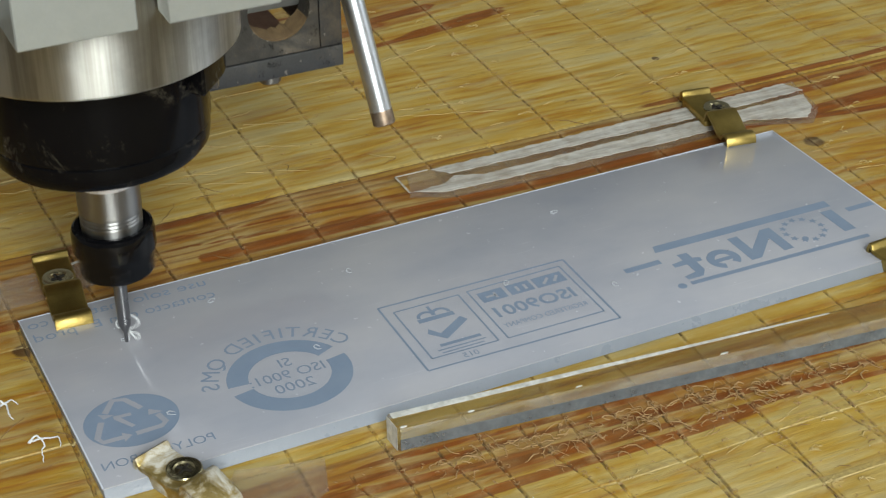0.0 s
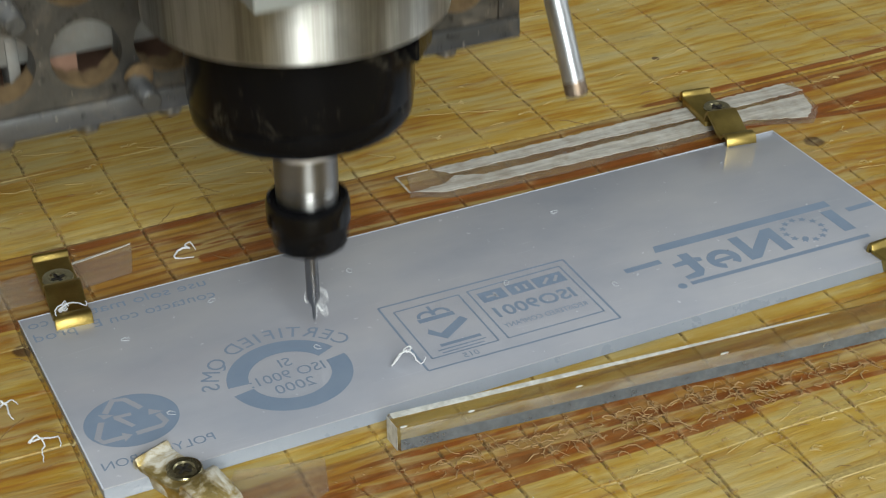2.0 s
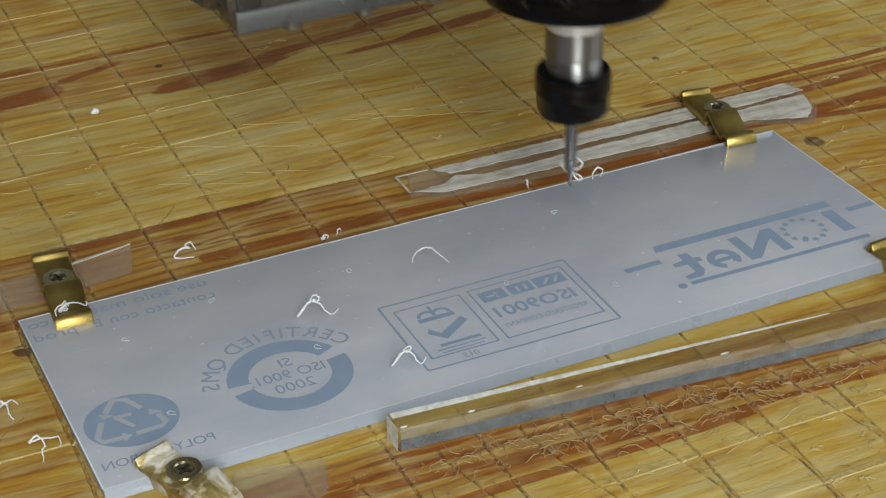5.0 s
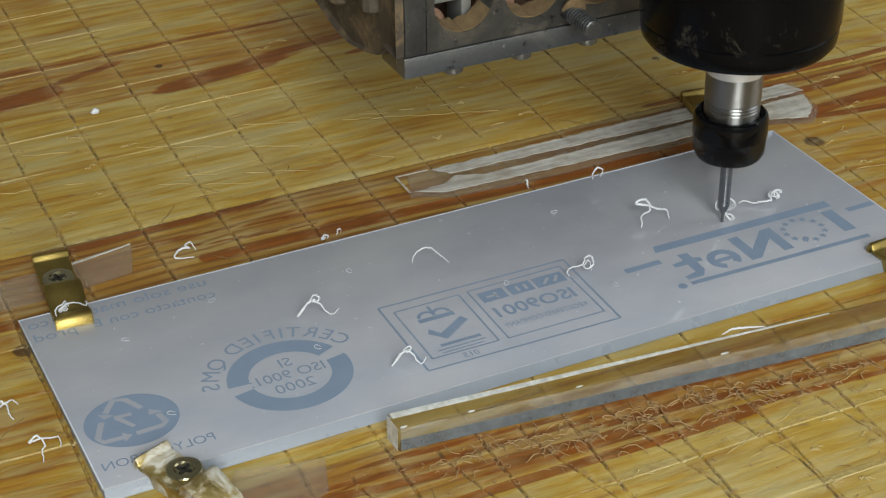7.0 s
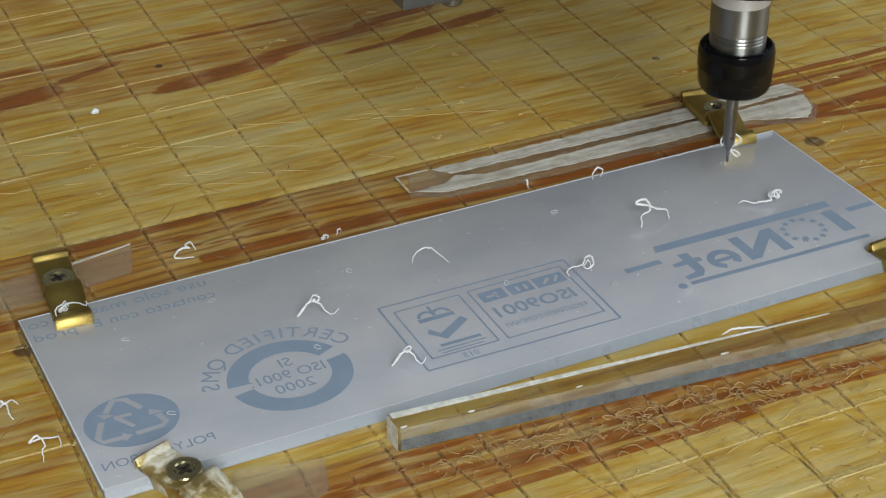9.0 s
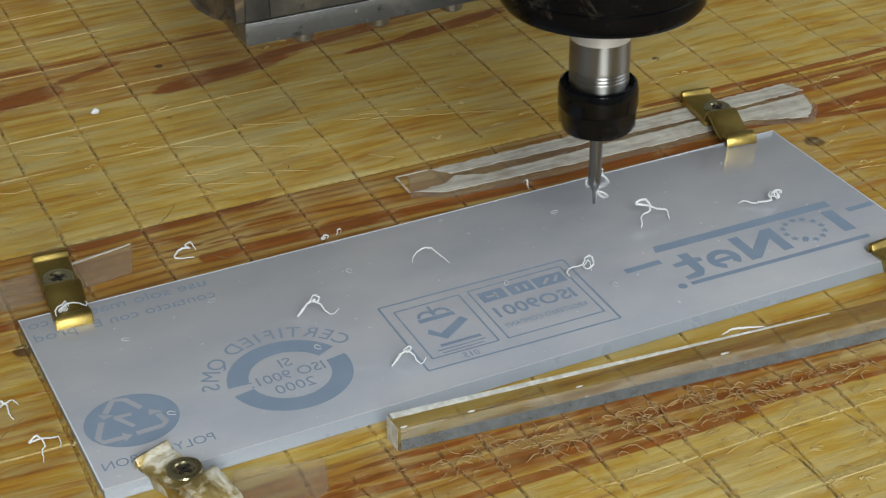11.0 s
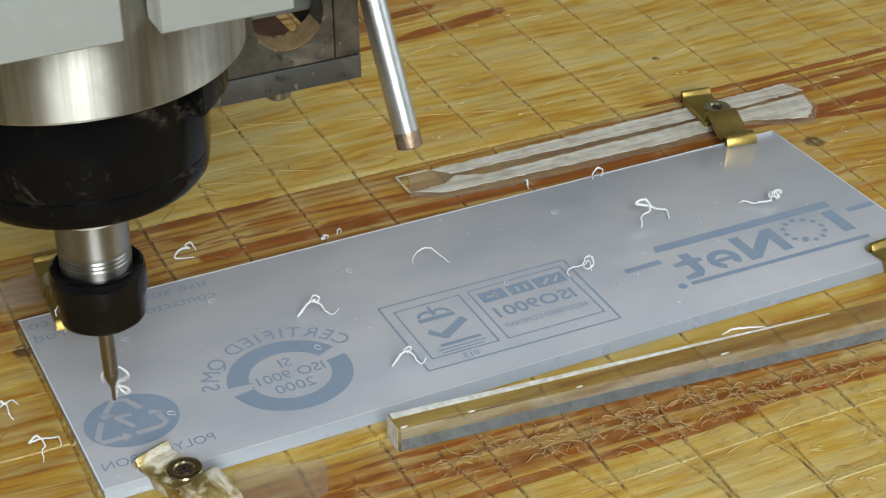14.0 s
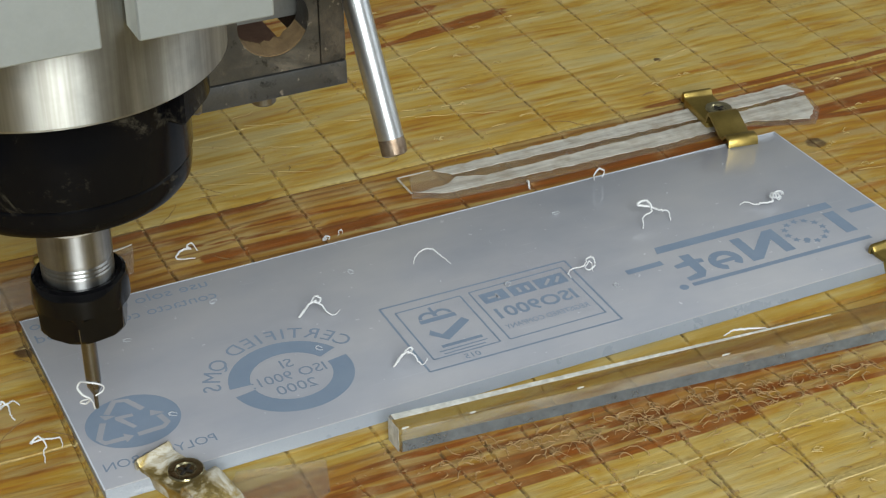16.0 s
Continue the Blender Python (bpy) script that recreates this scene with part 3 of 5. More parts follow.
def words(text, size, width=None, bold=0.0):
    """Flat letters, mirrored as they show through the film, centred on the origin."""
    cu = bpy.data.curves.new("words", "FONT")
    cu.body, cu.size, cu.align_x, cu.align_y, cu.offset, cu.resolution_u = text, size, "CENTER", "CENTER", bold, 3
    ob = bpy.data.objects.new("words", cu)
    scene.collection.objects.link(ob)
    bpy.context.view_layer.update()
    me = bpy.data.meshes.new_from_object(ob.evaluated_get(bpy.context.evaluated_depsgraph_get()))
    bpy.data.objects.remove(ob)
    bm = bmesh.new()
    bm.from_mesh(me)
    bpy.data.meshes.remove(me)
    xs = [v.co.x for v in bm.verts]
    k = width / (max(xs) - min(xs)) if width else 1.0
    mid = (max(xs) + min(xs)) / 2
    for v in bm.verts:
        v.co = Vector((-(v.co.x - mid) * k, v.co.y, 0))
    return bm


def placed(bm, x, y, turn=0):
    bm.transform(Matrix.Translation((x, y, 0)) @ Matrix.Rotation(radians(turn), 4, "Z"))
    return bm


def sheet():
    L, W = 218.3, 71.1
    s = thing("polycarbonate_sheet", "clear polycarbonate sheet under printed milky protective film", "sheet", rz=SHEET_TURN)
    bm = box(0.25, L - 0.25, -W + 0.12, -0.25, 0.02, 2.7, 0.1)
    for v in bm.verts:
        if v.co.y < -60 and v.co.z < 1.5:
            v.co.y -= 1.2
    part("clear_core", bm, EDGE, s, "milky sheet edge with bluish tint")
    part("top_film", box(0, L, -W, 0, 2.72, 3.0, 0.03), FILM, s, "milky bluish protective film")
    # bright edge lines of the sheet, laid on as pale strips
    part("rim_highlight", box(0.05, L - 0.05, -0.42, -0.06, 2.9, 3.035, 0.03), RIM_HIGHLIGHT, s, "pale strip on the film's rim, standing for its highlight")
    part("rim_highlight", box(0.06, 0.40, -W + 0.1, -0.5, 2.9, 3.035, 0.03), RIM_HIGHLIGHT, s, "pale strip on the film's rim, standing for its highlight")
    part("rim_highlight", box(L - 0.40, L - 0.06, -W + 0.1, -0.5, 2.9, 3.035, 0.03), RIM_HIGHLIGHT, s, "pale strip on the film's rim, standing for its highlight")
    z = 3.03

    layer = [0.0]

    def ink(name, bm, label=""):
        layer[0] += 0.0003
        for v in bm.verts:
            v.co.z = z + layer[0]
        return part(name, bm, INK, s, label, smooth=0, flat=True)

    # ring badge
    cx, cy = 50.3, -50.2
    ink("ring_badge", join(arc_shape(cx, cy, 9.6, 14.6, 26, 176, sx=1.0, sy=0.94), arc_shape(cx, cy, 9.6, 14.6, 190, 370, sx=1.0, sy=0.94)), "blue ring with two gaps")
    ink("badge_word", placed(words("SI", 4.8), cx + 0.6, cy + 4.8))
    ink("badge_word", placed(words("ISO 9001:", 4.8, 18), cx - 0.6, cy + 0.2))
    ink("badge_word", placed(words("2000", 4.9), cx - 0.5, cy - 4.6))
    text = "CERTIFIED QMS"
    wide = {"I": 0.45, " ": 0.55, "M": 1.25, "Q": 1.1, "C": 1.0, "R": 1.0, "D": 1.0}
    along = 0.0
    for ch in text:
        w = wide.get(ch, 0.9)
        a = 29 + 13.6 * (along + w / 2 - 0.5)
        along += w
        if ch != " ":
            ink("badge_letter", placed(words(ch, 6.0), cx + 18.1 * math.cos(radians(a)), cy + 16.9 * math.sin(radians(a)), a - 90))
    # recycling badge
    bx, by = 12.7, -50.6
    ink("recycling_badge", arc_shape(bx, by, 0.01, 1, 0, 360, 48, 10.6, 9.6), "blue oval recycling badge")
    z = 3.06
    for arm, head in (([(8.0, -45.9), (10.9, -41.8), (13.5, -42.6), (15.9, -47.3)], [(6.4, -45.6), (7.2, -47.8), (9.8, -47.2)]),
                      ([(6.4, -48.6), (4.0, -54.0), (4.8, -55.8), (9.4, -55.9)], [(9.3, -54.2), (11.3, -55.9), (9.2, -57.6)]),
                      ([(12.2, -55.8), (18.0, -55.6), (19.4, -54.4), (18.5, -51.0)], [(16.6, -50.6), (17.2, -48.4), (20.0, -50.6)])):
        bm = bmesh.new()
        rails = []
        for i, q in enumerate(arm):
            u = Vector(arm[min(i + 1, 3)]) - Vector(arm[max(i - 1, 0)])
            u = u.normalized() * 0.72
            rails.append((bm.verts.new((q[0] - u.y, q[1] + u.x, z)), bm.verts.new((q[0] + u.y, q[1] - u.x, z))))
        for u, w in zip(rails, rails[1:]):
            bm.faces.new((u[0], u[1], w[1], w[0]))
        bm.faces.new([bm.verts.new((*q, z + 0.004)) for q in head])
        part("recycling_arrow", bm, FILM, s, "pale arrow of the recycling sign", smooth=0, flat=True)
    for q in ([(9.4, -47.6), (13.3, -47.9), (13.2, -49.0), (9.2, -48.7)], [(9.2, -48.7), (10.8, -48.85), (13.0, -52.9), (12.0, -53.2)]):
        bm = poly(q)
        for v in bm.verts:
            v.co.z = z
        part("recycling_numeral", bm, FILM, s, "pale numeral in the recycling sign", smooth=0, flat=True)
    z = 3.03
    ink("material_word", placed(words("POLYCARBON", 4.0, 25), 14.6, -64.3))
    # hazard note along the edge
    ink("note_word", placed(words("use solo mate", 4.9, 31.5), 30.2, -3.9))
    ink("note_word", placed(words("co", 4.9, 5.0), 3.9, -3.9))
    ink("note_word", placed(words("contacto con E", 4.9, 30.5), 31.0, -9.9))
    ink("note_word", placed(words("prod", 4.9, 10.0), 6.5, -9.9))
    # double-framed certificate badge
    ink("badge_frame", frame_lines([(79.3, -34.3), (130.2, -34.7), (129.6, -64.0), (79.1, -63.2)], 0.55))
    ink("badge_frame", frame_lines([(82.0, -37.6), (99.4, -37.5), (99.2, -59.4), (82.0, -59.2)], 0.45))
    ink("badge_frame", frame_lines([(101.9, -37.2), (127.8, -37.0), (127.6, -59.7), (101.7, -59.6)], 0.45))
    ink("crown_mark", arc_shape(92.2, -42.9, 1.6, 2.5, 0, 180, 12))
    ink("crown_mark", arc_shape(88.4, -42.9, 1.6, 2.5, 0, 180, 12))
    ink("crown_mark", bar(85.6, -44.0, 95.0, -44.0, 1.6))
    ink("crown_mark", bar(90.3, -42, 90.3, -38.8, 0.8))
    ink("tick_mark", poly([(96.8, -48.0), (88.8, -53.4), (88.4, -50.6), (95.6, -46.0)]))
    ink("tick_mark", poly([(88.8, -53.4), (85.4, -49.6), (86.4, -47.8), (88.4, -50.6)]))
    ink("name_bar", bar(86.0, -55.3, 96.5, -55.3, 1.1))
    ink("small_print_bar", bar(84.6, -57.0, 97.0, -57.0, 0.4))
    ink("small_print_bar", bar(85.2, -58.2, 96.0, -58.2, 0.4))
    ink("badge_word", placed(words("015", 2.8), 91.0, -61.4))
    for x0, x1 in ((103.4, 110.2), (111.2, 117.6), (118.4, 126.6)):
        ink("logo_block", poly([(x0, -39.2), (x1, -39.1), (x1, -43.6), (x0, -43.7)]))
    z = 3.06
    logo = [bar(105.0, -41.6, 107.6, -41.6, 0.8), bar(107.6, -40.4, 107.6, -42.8, 0.7), bar(113.6, -40.4, 113.6, -42.6, 0.8), bar(115.8, -40.4, 115.8, -42.6, 0.8), bar(120.4, -42.6, 122.6, -40.4, 0.8), bar(123.4, -42.6, 125.2, -40.4, 0.8)]
    bm = join(*logo)
    for v in bm.verts:
        v.co.z = z
    part("logo_strokes", bm, FILM, s, "pale strokes in the logo blocks", smooth=0, flat=True)
    z = 3.03
    ink("badge_word", placed(words("ISO9001", 6.2, 21.5, 0.12), 114.6, -49.0))
    ink("badge_word", placed(words("REGISTERED COMPANY", 2.7, 22.5), 114.4, -54.8))
    # large mark between two rules
    ink("rule", poly([(153.6, -39.6), (206.6, -40.0), (206.6, -43.1), (152.6, -42.6)]))
    ink("rule", bar(153.0, -58.7, 206.4, -59.6, 1.5))
    ink("dot", arc_shape(150.4, -58.8, 0.05, 1.2, 0, 360, 16))
    ink("dash", bar(141.2, -46.7, 151.6, -46.6, 2.0))
    ink("dash", bar(209.2, -46.6, 217.4, -46.6, 2.0))
    ink("mark_block", poly([(205.6, -44.6), (202.0, -44.6), (202.0, -55.4), (205.6, -55.4)]))
    for k in range(12):
        a = radians(30 * k)
        sx, sy = 193.0 + 5.4 * math.cos(a), -49.9 + 5.2 * math.sin(a)
        ink("star", poly([(sx + (1.25 if j % 2 else 0.55) * math.sin(radians(36 * j)), sy + (1.25 if j % 2 else 0.55) * math.cos(radians(36 * j))) for j in range(10)]))
    ink("star", arc_shape(190.9, -53.6, 0.1, 0.9, 0, 360, 8))
    for q in ([(185.6, -45.0), (182.6, -45.0), (182.6, -56.2), (185.6, -56.2)], [(175.6, -45.0), (172.6, -45.0), (172.6, -56.4), (175.6, -56.4)], [(182.6, -45.0), (182.6, -49.4), (175.6, -56.4), (175.6, -52.0)]):
        ink("mark_block", poly(q))
    ink("mark_block", arc_shape(166.6, -52.6, 2.3, 4.4, -50, 250, 30))
    ink("mark_block", bar(164.2, -52.8, 169.4, -52.8, 1.5))
    for q in ([(159.8, -46.0), (156.9, -45.8), (156.9, -54.6), (159.6, -54.6)], [(156.9, -48.6), (153.4, -49.2), (153.4, -50.8), (156.9, -50.8)], [(159.8, -48.6), (161.6, -49.2), (161.4, -50.8), (159.75, -50.8)], [(159.6, -54.6), (156.9, -54.6), (153.2, -55.4), (153.4, -57.0), (157.8, -57.0)]):
        ink("mark_block", poly(q))
    return s


sheet()

# ---- clear bar and offcuts ----


def slab(pts, push):
    """A thin layer on a four-cornered face, pushed out along its normal."""
    p = [Vector(q) for q in pts]
    n = (p[1] - p[0]).cross(p[3] - p[0]).normalized() * push
    bm = bmesh.new()
    a, b = [bm.verts.new(q + n * 0.1) for q in p], [bm.verts.new(q + n) for q in p]
    bm.faces.new(a)
    bm.faces.new(b)
    for i in range(4):
        bm.faces.new((a[i], a[(i + 1) % 4], b[(i + 1) % 4], b[i]))
    return bm


def clear_bar():
    """A square acrylic bar with one end cut askew and left matt by the saw; the grey half face and the white top edge
    are reflections put in as colour.
    """
    ob = thing("acrylic_bar", "clear square acrylic bar lying beside the sheet", "bar")
    bm = prism([(62.7, -83.6), (62.3, -77.6), (250.0, -93.6), (250.0, -100.8)], 0.02, 6.8)
    bmesh.ops.bevel(bm, geom=bm.edges[:], offset=0.45, segments=2, affect="EDGES")
    part("clear_core", bm, ACRYLIC, ob, smooth=25)
    part("sawn_end", slab([(62.35, -78.2, 0.3), (62.62, -83.2, 0.3), (62.62, -83.2, 6.5), (62.35, -78.2, 6.5)], 0.06), EDGE_WHITE, ob, "matt sawn end")
    # lower half: reflection laid on as a grey layer
    part("grey_half_face", slab([(63.2, -83.65, 0.45), (249, -100.72, 0.45), (249, -100.72, 3.4), (63.2, -83.65, 3.4)], 0.06), GREY_REFLECTION, ob, "lower half of the face, its reflection put in as grey")
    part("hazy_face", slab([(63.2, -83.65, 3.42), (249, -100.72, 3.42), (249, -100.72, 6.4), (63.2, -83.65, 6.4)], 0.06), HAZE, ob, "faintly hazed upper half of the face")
    # highlight along the top edge, put on as a tapering white strip
    part("edge_highlight", slab([(63.0, -80.1, 6.8), (172, -88.05, 6.8), (172, -87.6, 6.8), (63.0, -78.1, 6.8)], 0.05), EDGE_WHITE, ob, "white strip along the edge, standing for its highlight")
    rnd = random.Random(12)
    # sparkles of the front edge, added as small white lumps
    for x in (64.0, 79.5, 105.0, 141.0):
        y, r = -83.45 - 0.0915 * (x - 62.7), rnd.uniform(0.3, 0.8)
        bm = bmesh.new()
        bmesh.ops.create_icosphere(bm, subdivisions=1, radius=1)
        for v in bm.verts:
            v.co = Vector((x + v.co.x * r * 1.8, y + v.co.y * 0.28, 6.62 + v.co.z * 0.26 + 0.1 * rnd.random()))
        part("edge_sparkle", bm, EDGE_WHITE, ob, "white spot on the edge, standing for a sparkle of light")


clear_bar()


def ragged(pts, z0, z1, step, rough, seed):
    """A flat offcut with a torn outline."""
    rnd = random.Random(seed)
    out = []
    for a, b in zip(pts, pts[1:] + pts[:1]):
        a, b = Vector(a), Vector(b)
        n = max(1, int((b - a).length / step))
        d = (b - a).normalized()
        for i in range(n):
            q = a.lerp(b, i / n) + Vector((-d.y, d.x)) * rnd.uniform(-rough, rough)
            out.append((q.x, q.y))
    return prism(out, z0, z1)


def offcuts():
    ob = thing("scrap_strip", "scuffed clear plastic strip with torn white film", "offcut")
    part("clear_strip", ragged([(111.2, 17.0), (121, 12.6), (137, 10.8), (190, 10.6), (217, 12.0), (235, 5.2), (240.5, 10.5), (244, 28.4), (223, 28.0), (202, 26.4), (146, 27.0), (128, 26.8), (115.0, 27.0)], 0.02, 1.5, 4, 0.25, 2), OFFCUT, ob, smooth=20)
    part("torn_film", ragged([(122, 26.3), (240, 28.0), (243, 22), (206, 20.6), (165, 21.4), (126, 22.2)], 1.52, 1.72, 1.6, 0.32, 5), FROST, ob, "torn white film", smooth=20)
    part("torn_film", ragged([(112.6, 17.0), (121, 13.2), (190, 11.2), (217, 12.6), (234, 6.4), (239, 11), (241.5, 19.4), (212, 18.7), (150, 17.8), (134, 17.4), (126, 20.6), (122, 17.5)], 1.52, 1.72, 1.6, 0.3, 6), FROST, ob, "torn white film", smooth=20)
    part("strip_edge", join(box(110.9, 111.5, 17.2, 26.8, 1.5, 1.75, 0.1), box(111.2, 121, 26.6, 27.1, 1.5, 1.75, 0.1)), FROST, ob, "pale chipped edge", smooth=20)
    ob = thing("scrap_strip", "short scuffed clear plastic strip beside the clamp", "offcut")
    part("clear_strip", ragged([(-40, 9.6), (16, 10.8), (32.3, 13.8), (35.4, 25.2), (17, 22.0), (-40, 20.6)], 0.02, 1.6, 5, 0.15, 3), OFFCUT, ob, smooth=20)
    part("pale_edge", ragged([(17, 21.0), (35.0, 24.6), (35.3, 25.1), (17, 21.9)], 1.55, 1.75, 3, 0.1, 8), FROST, ob, smooth=20)
    ob = thing("scrap_strip", "pinkish scuffed clear plastic strip under the clamp", "offcut")
    part("clear_strip", ragged([(22, -85.0), (36, -92.4), (44.0, -89.0), (46.8, -80.4), (28, -75.8)], 0.02, 1.8, 5, 0.12, 4), OFFCUT, ob, smooth=20)


offcuts()

# ---- clamps ----


def clamp(x, y, turn, mat, label, hold=3.0, aside=0.0, lip=1.0):
    """A bent brass strap: rolled lip, flat with a screw, a step down, and a rolled foot. It runs from +y (lip) to -y (foot)."""
    c = thing("strap_clamp", label, "clamp", x, y, 0, turn, "strap clamps round the sheet")
    w = 4.5
    prof = [(12.0, 2.6), (11.9, 4.6), (11.5, 5.6), (10.8, 5.9), (10.2, 5.5), (9.8, 4.7), (9.2, 4.3), (-4.9, 4.3), (-5.3, 6.0), (-6.0, 7.2), (-7.2, 7.4), (-10.6, 6.0), (-14.0, 4.4), (-16.4, hold + 1.1), (-17.0, hold + 2.2), (-17.9, hold + 2.8), (-19.4, hold + 2.8), (-20.5, hold + 2.0), (-20.9, hold + 0.05)]
    prof = [(yy * lip if yy > 0 else yy, zz) for yy, zz in prof]
    bm = bmesh.new()
    th = 1.0
    top, low = [], []
    for i, (yy, zz) in enumerate(prof):
        a, b = prof[max(i - 1, 0)], prof[min(i + 1, len(prof) - 1)]
        d = Vector((b[0] - a[0], b[1] - a[1])).normalized()
        nn = Vector((d.y, -d.x)) * th
        top.append((yy, zz))
        low.append((yy + nn.x * (1 if nn.y < 0 else -1), zz + nn.y * (1 if nn.y < 0 else -1)))
    rows = []
    for k, sx in enumerate((-w, -w + 0.35, w - 0.35, w)):
        dz = -0.3 if k in (0, 3) else 0.0
        rows.append(([bm.verts.new((sx + aside, a, b + dz)) for a, b in top], [bm.verts.new((sx + aside, a, b)) for a, b in low]))
    n = len(prof)
    for (t0, l0), (t1, l1) in zip(rows, rows[1:]):
        for i in range(n - 1):
            bm.faces.new((t0[i], t0[i + 1], t1[i + 1], t1[i]))
            bm.faces.new((l0[i], l1[i], l1[i + 1], l0[i + 1]))
        bm.faces.new((t0[0], t1[0], l1[0], l0[0]))
        bm.faces.new((t0[-1], l0[-1], l1[-1], t1[-1]))
    for t0, l0 in (rows[0], rows[-1]):
        for i in range(n - 1):
            bm.faces.new((t0[i], t0[i + 1], l0[i + 1], l0[i]))
    part("strap", bm, mat, c, smooth=50)
    part("spacer", box(-w + 0.5 + aside, w - 0.5 + aside, -5.0, 11.0 * lip, 0.05, 3.25, 0.4), mat, c)
    head = part("screw", lathe([(1.6, 1.0), (1.6, 4.2), (3.8, 4.3), (4.0, 4.7), (3.75, 5.05), (3.3, 5.12), (2.3, 5.05), (1.9, 4.7), (0.2, 4.6)], 32), SCREW, c, "cross-head steel screw")
    for a in (20, 110):
        b = box(-1.75, 1.75, -0.3, 0.3, 4.3, 4.95)
        b.transform(Matrix.Rotation(radians(a), 4, "Z"))
        # black bars stand for the shade in the cross recess
        part("cross_slot", b, CAVITY, head)
    return c


clamp(13.2, 12.0, -4, BRASS, "brass strap clamp screwed down onto the sheet corner")
clamp(210.2, 18.6, -8, BRASS, "brass strap clamp over the plastic strip and sheet corner", 3.0, -1.9)
clamp(17.6, -74.2, 22, BRASS_WHITE, "paint-crusted brass strap clamp at the sheet edge", 0.2, -1.2, 0.84)
clamp(206.6, -75.6, 4, BRASS, "dull brass strap clamp at the sheet end", 0.2)

# ---- machine head; its origin is the drill's tip ----
HEAD = thing("router_head", "steel carriage with a silver router spindle and thin drill", "machine head")


def plate_with_holes(x0, x1, z0, z1, y0, y1, holes):
    """An upright plate with round holes through it: columns of cells, each round one hole."""
    bm = bmesh.new()
    seg = 32

    def cell(cx0, cx1, cz0, cz1, hole):
        if not hole:
            return
        hx, hz, r = hole
        for y, flip in ((y0, 0), (y1, 1)):
            rim, edge = [], []
            for i in range(seg):
                a = 2 * math.pi * i / seg
                c, s = math.cos(a), math.sin(a)
                k = min((((cx1 - hx) if c > 0 else (hx - cx0)) / abs(c)) if abs(c) > 1e-6 else 1e9, (((cz1 - hz) if s > 0 else (hz - cz0)) / abs(s)) if abs(s) > 1e-6 else 1e9)
                rim.append(bm.verts.new((hx + r * c, y, hz + r * s)))
                edge.append(bm.verts.new((hx + k * c, y, hz + k * s)))
            for i in range(seg):
                j = (i + 1) % seg
                bm.faces.new((rim[i], rim[j], edge[j], edge[i]))
            for cx, cz in ((cx0, cz0), (cx0, cz1), (cx1, cz0), (cx1, cz1)):
                near = sorted(range(seg), key=lambda i: (edge[i].co.x - cx) ** 2 + (edge[i].co.z - cz) ** 2)[:2]
                q = [edge[i] for i in near]
                if min((v.co - Vector((cx, y, cz))).length for v in q) > 1e-4:
                    bm.faces.new((q[0], q[1], bm.verts.new((cx, y, cz))))
            if not flip:
                front = rim
        for i in range(seg):
            j = (i + 1) % seg
            bm.faces.new((front[i], front[j], rim[j], rim[i]))

    for c in holes:
        cell(*c)
    return bm


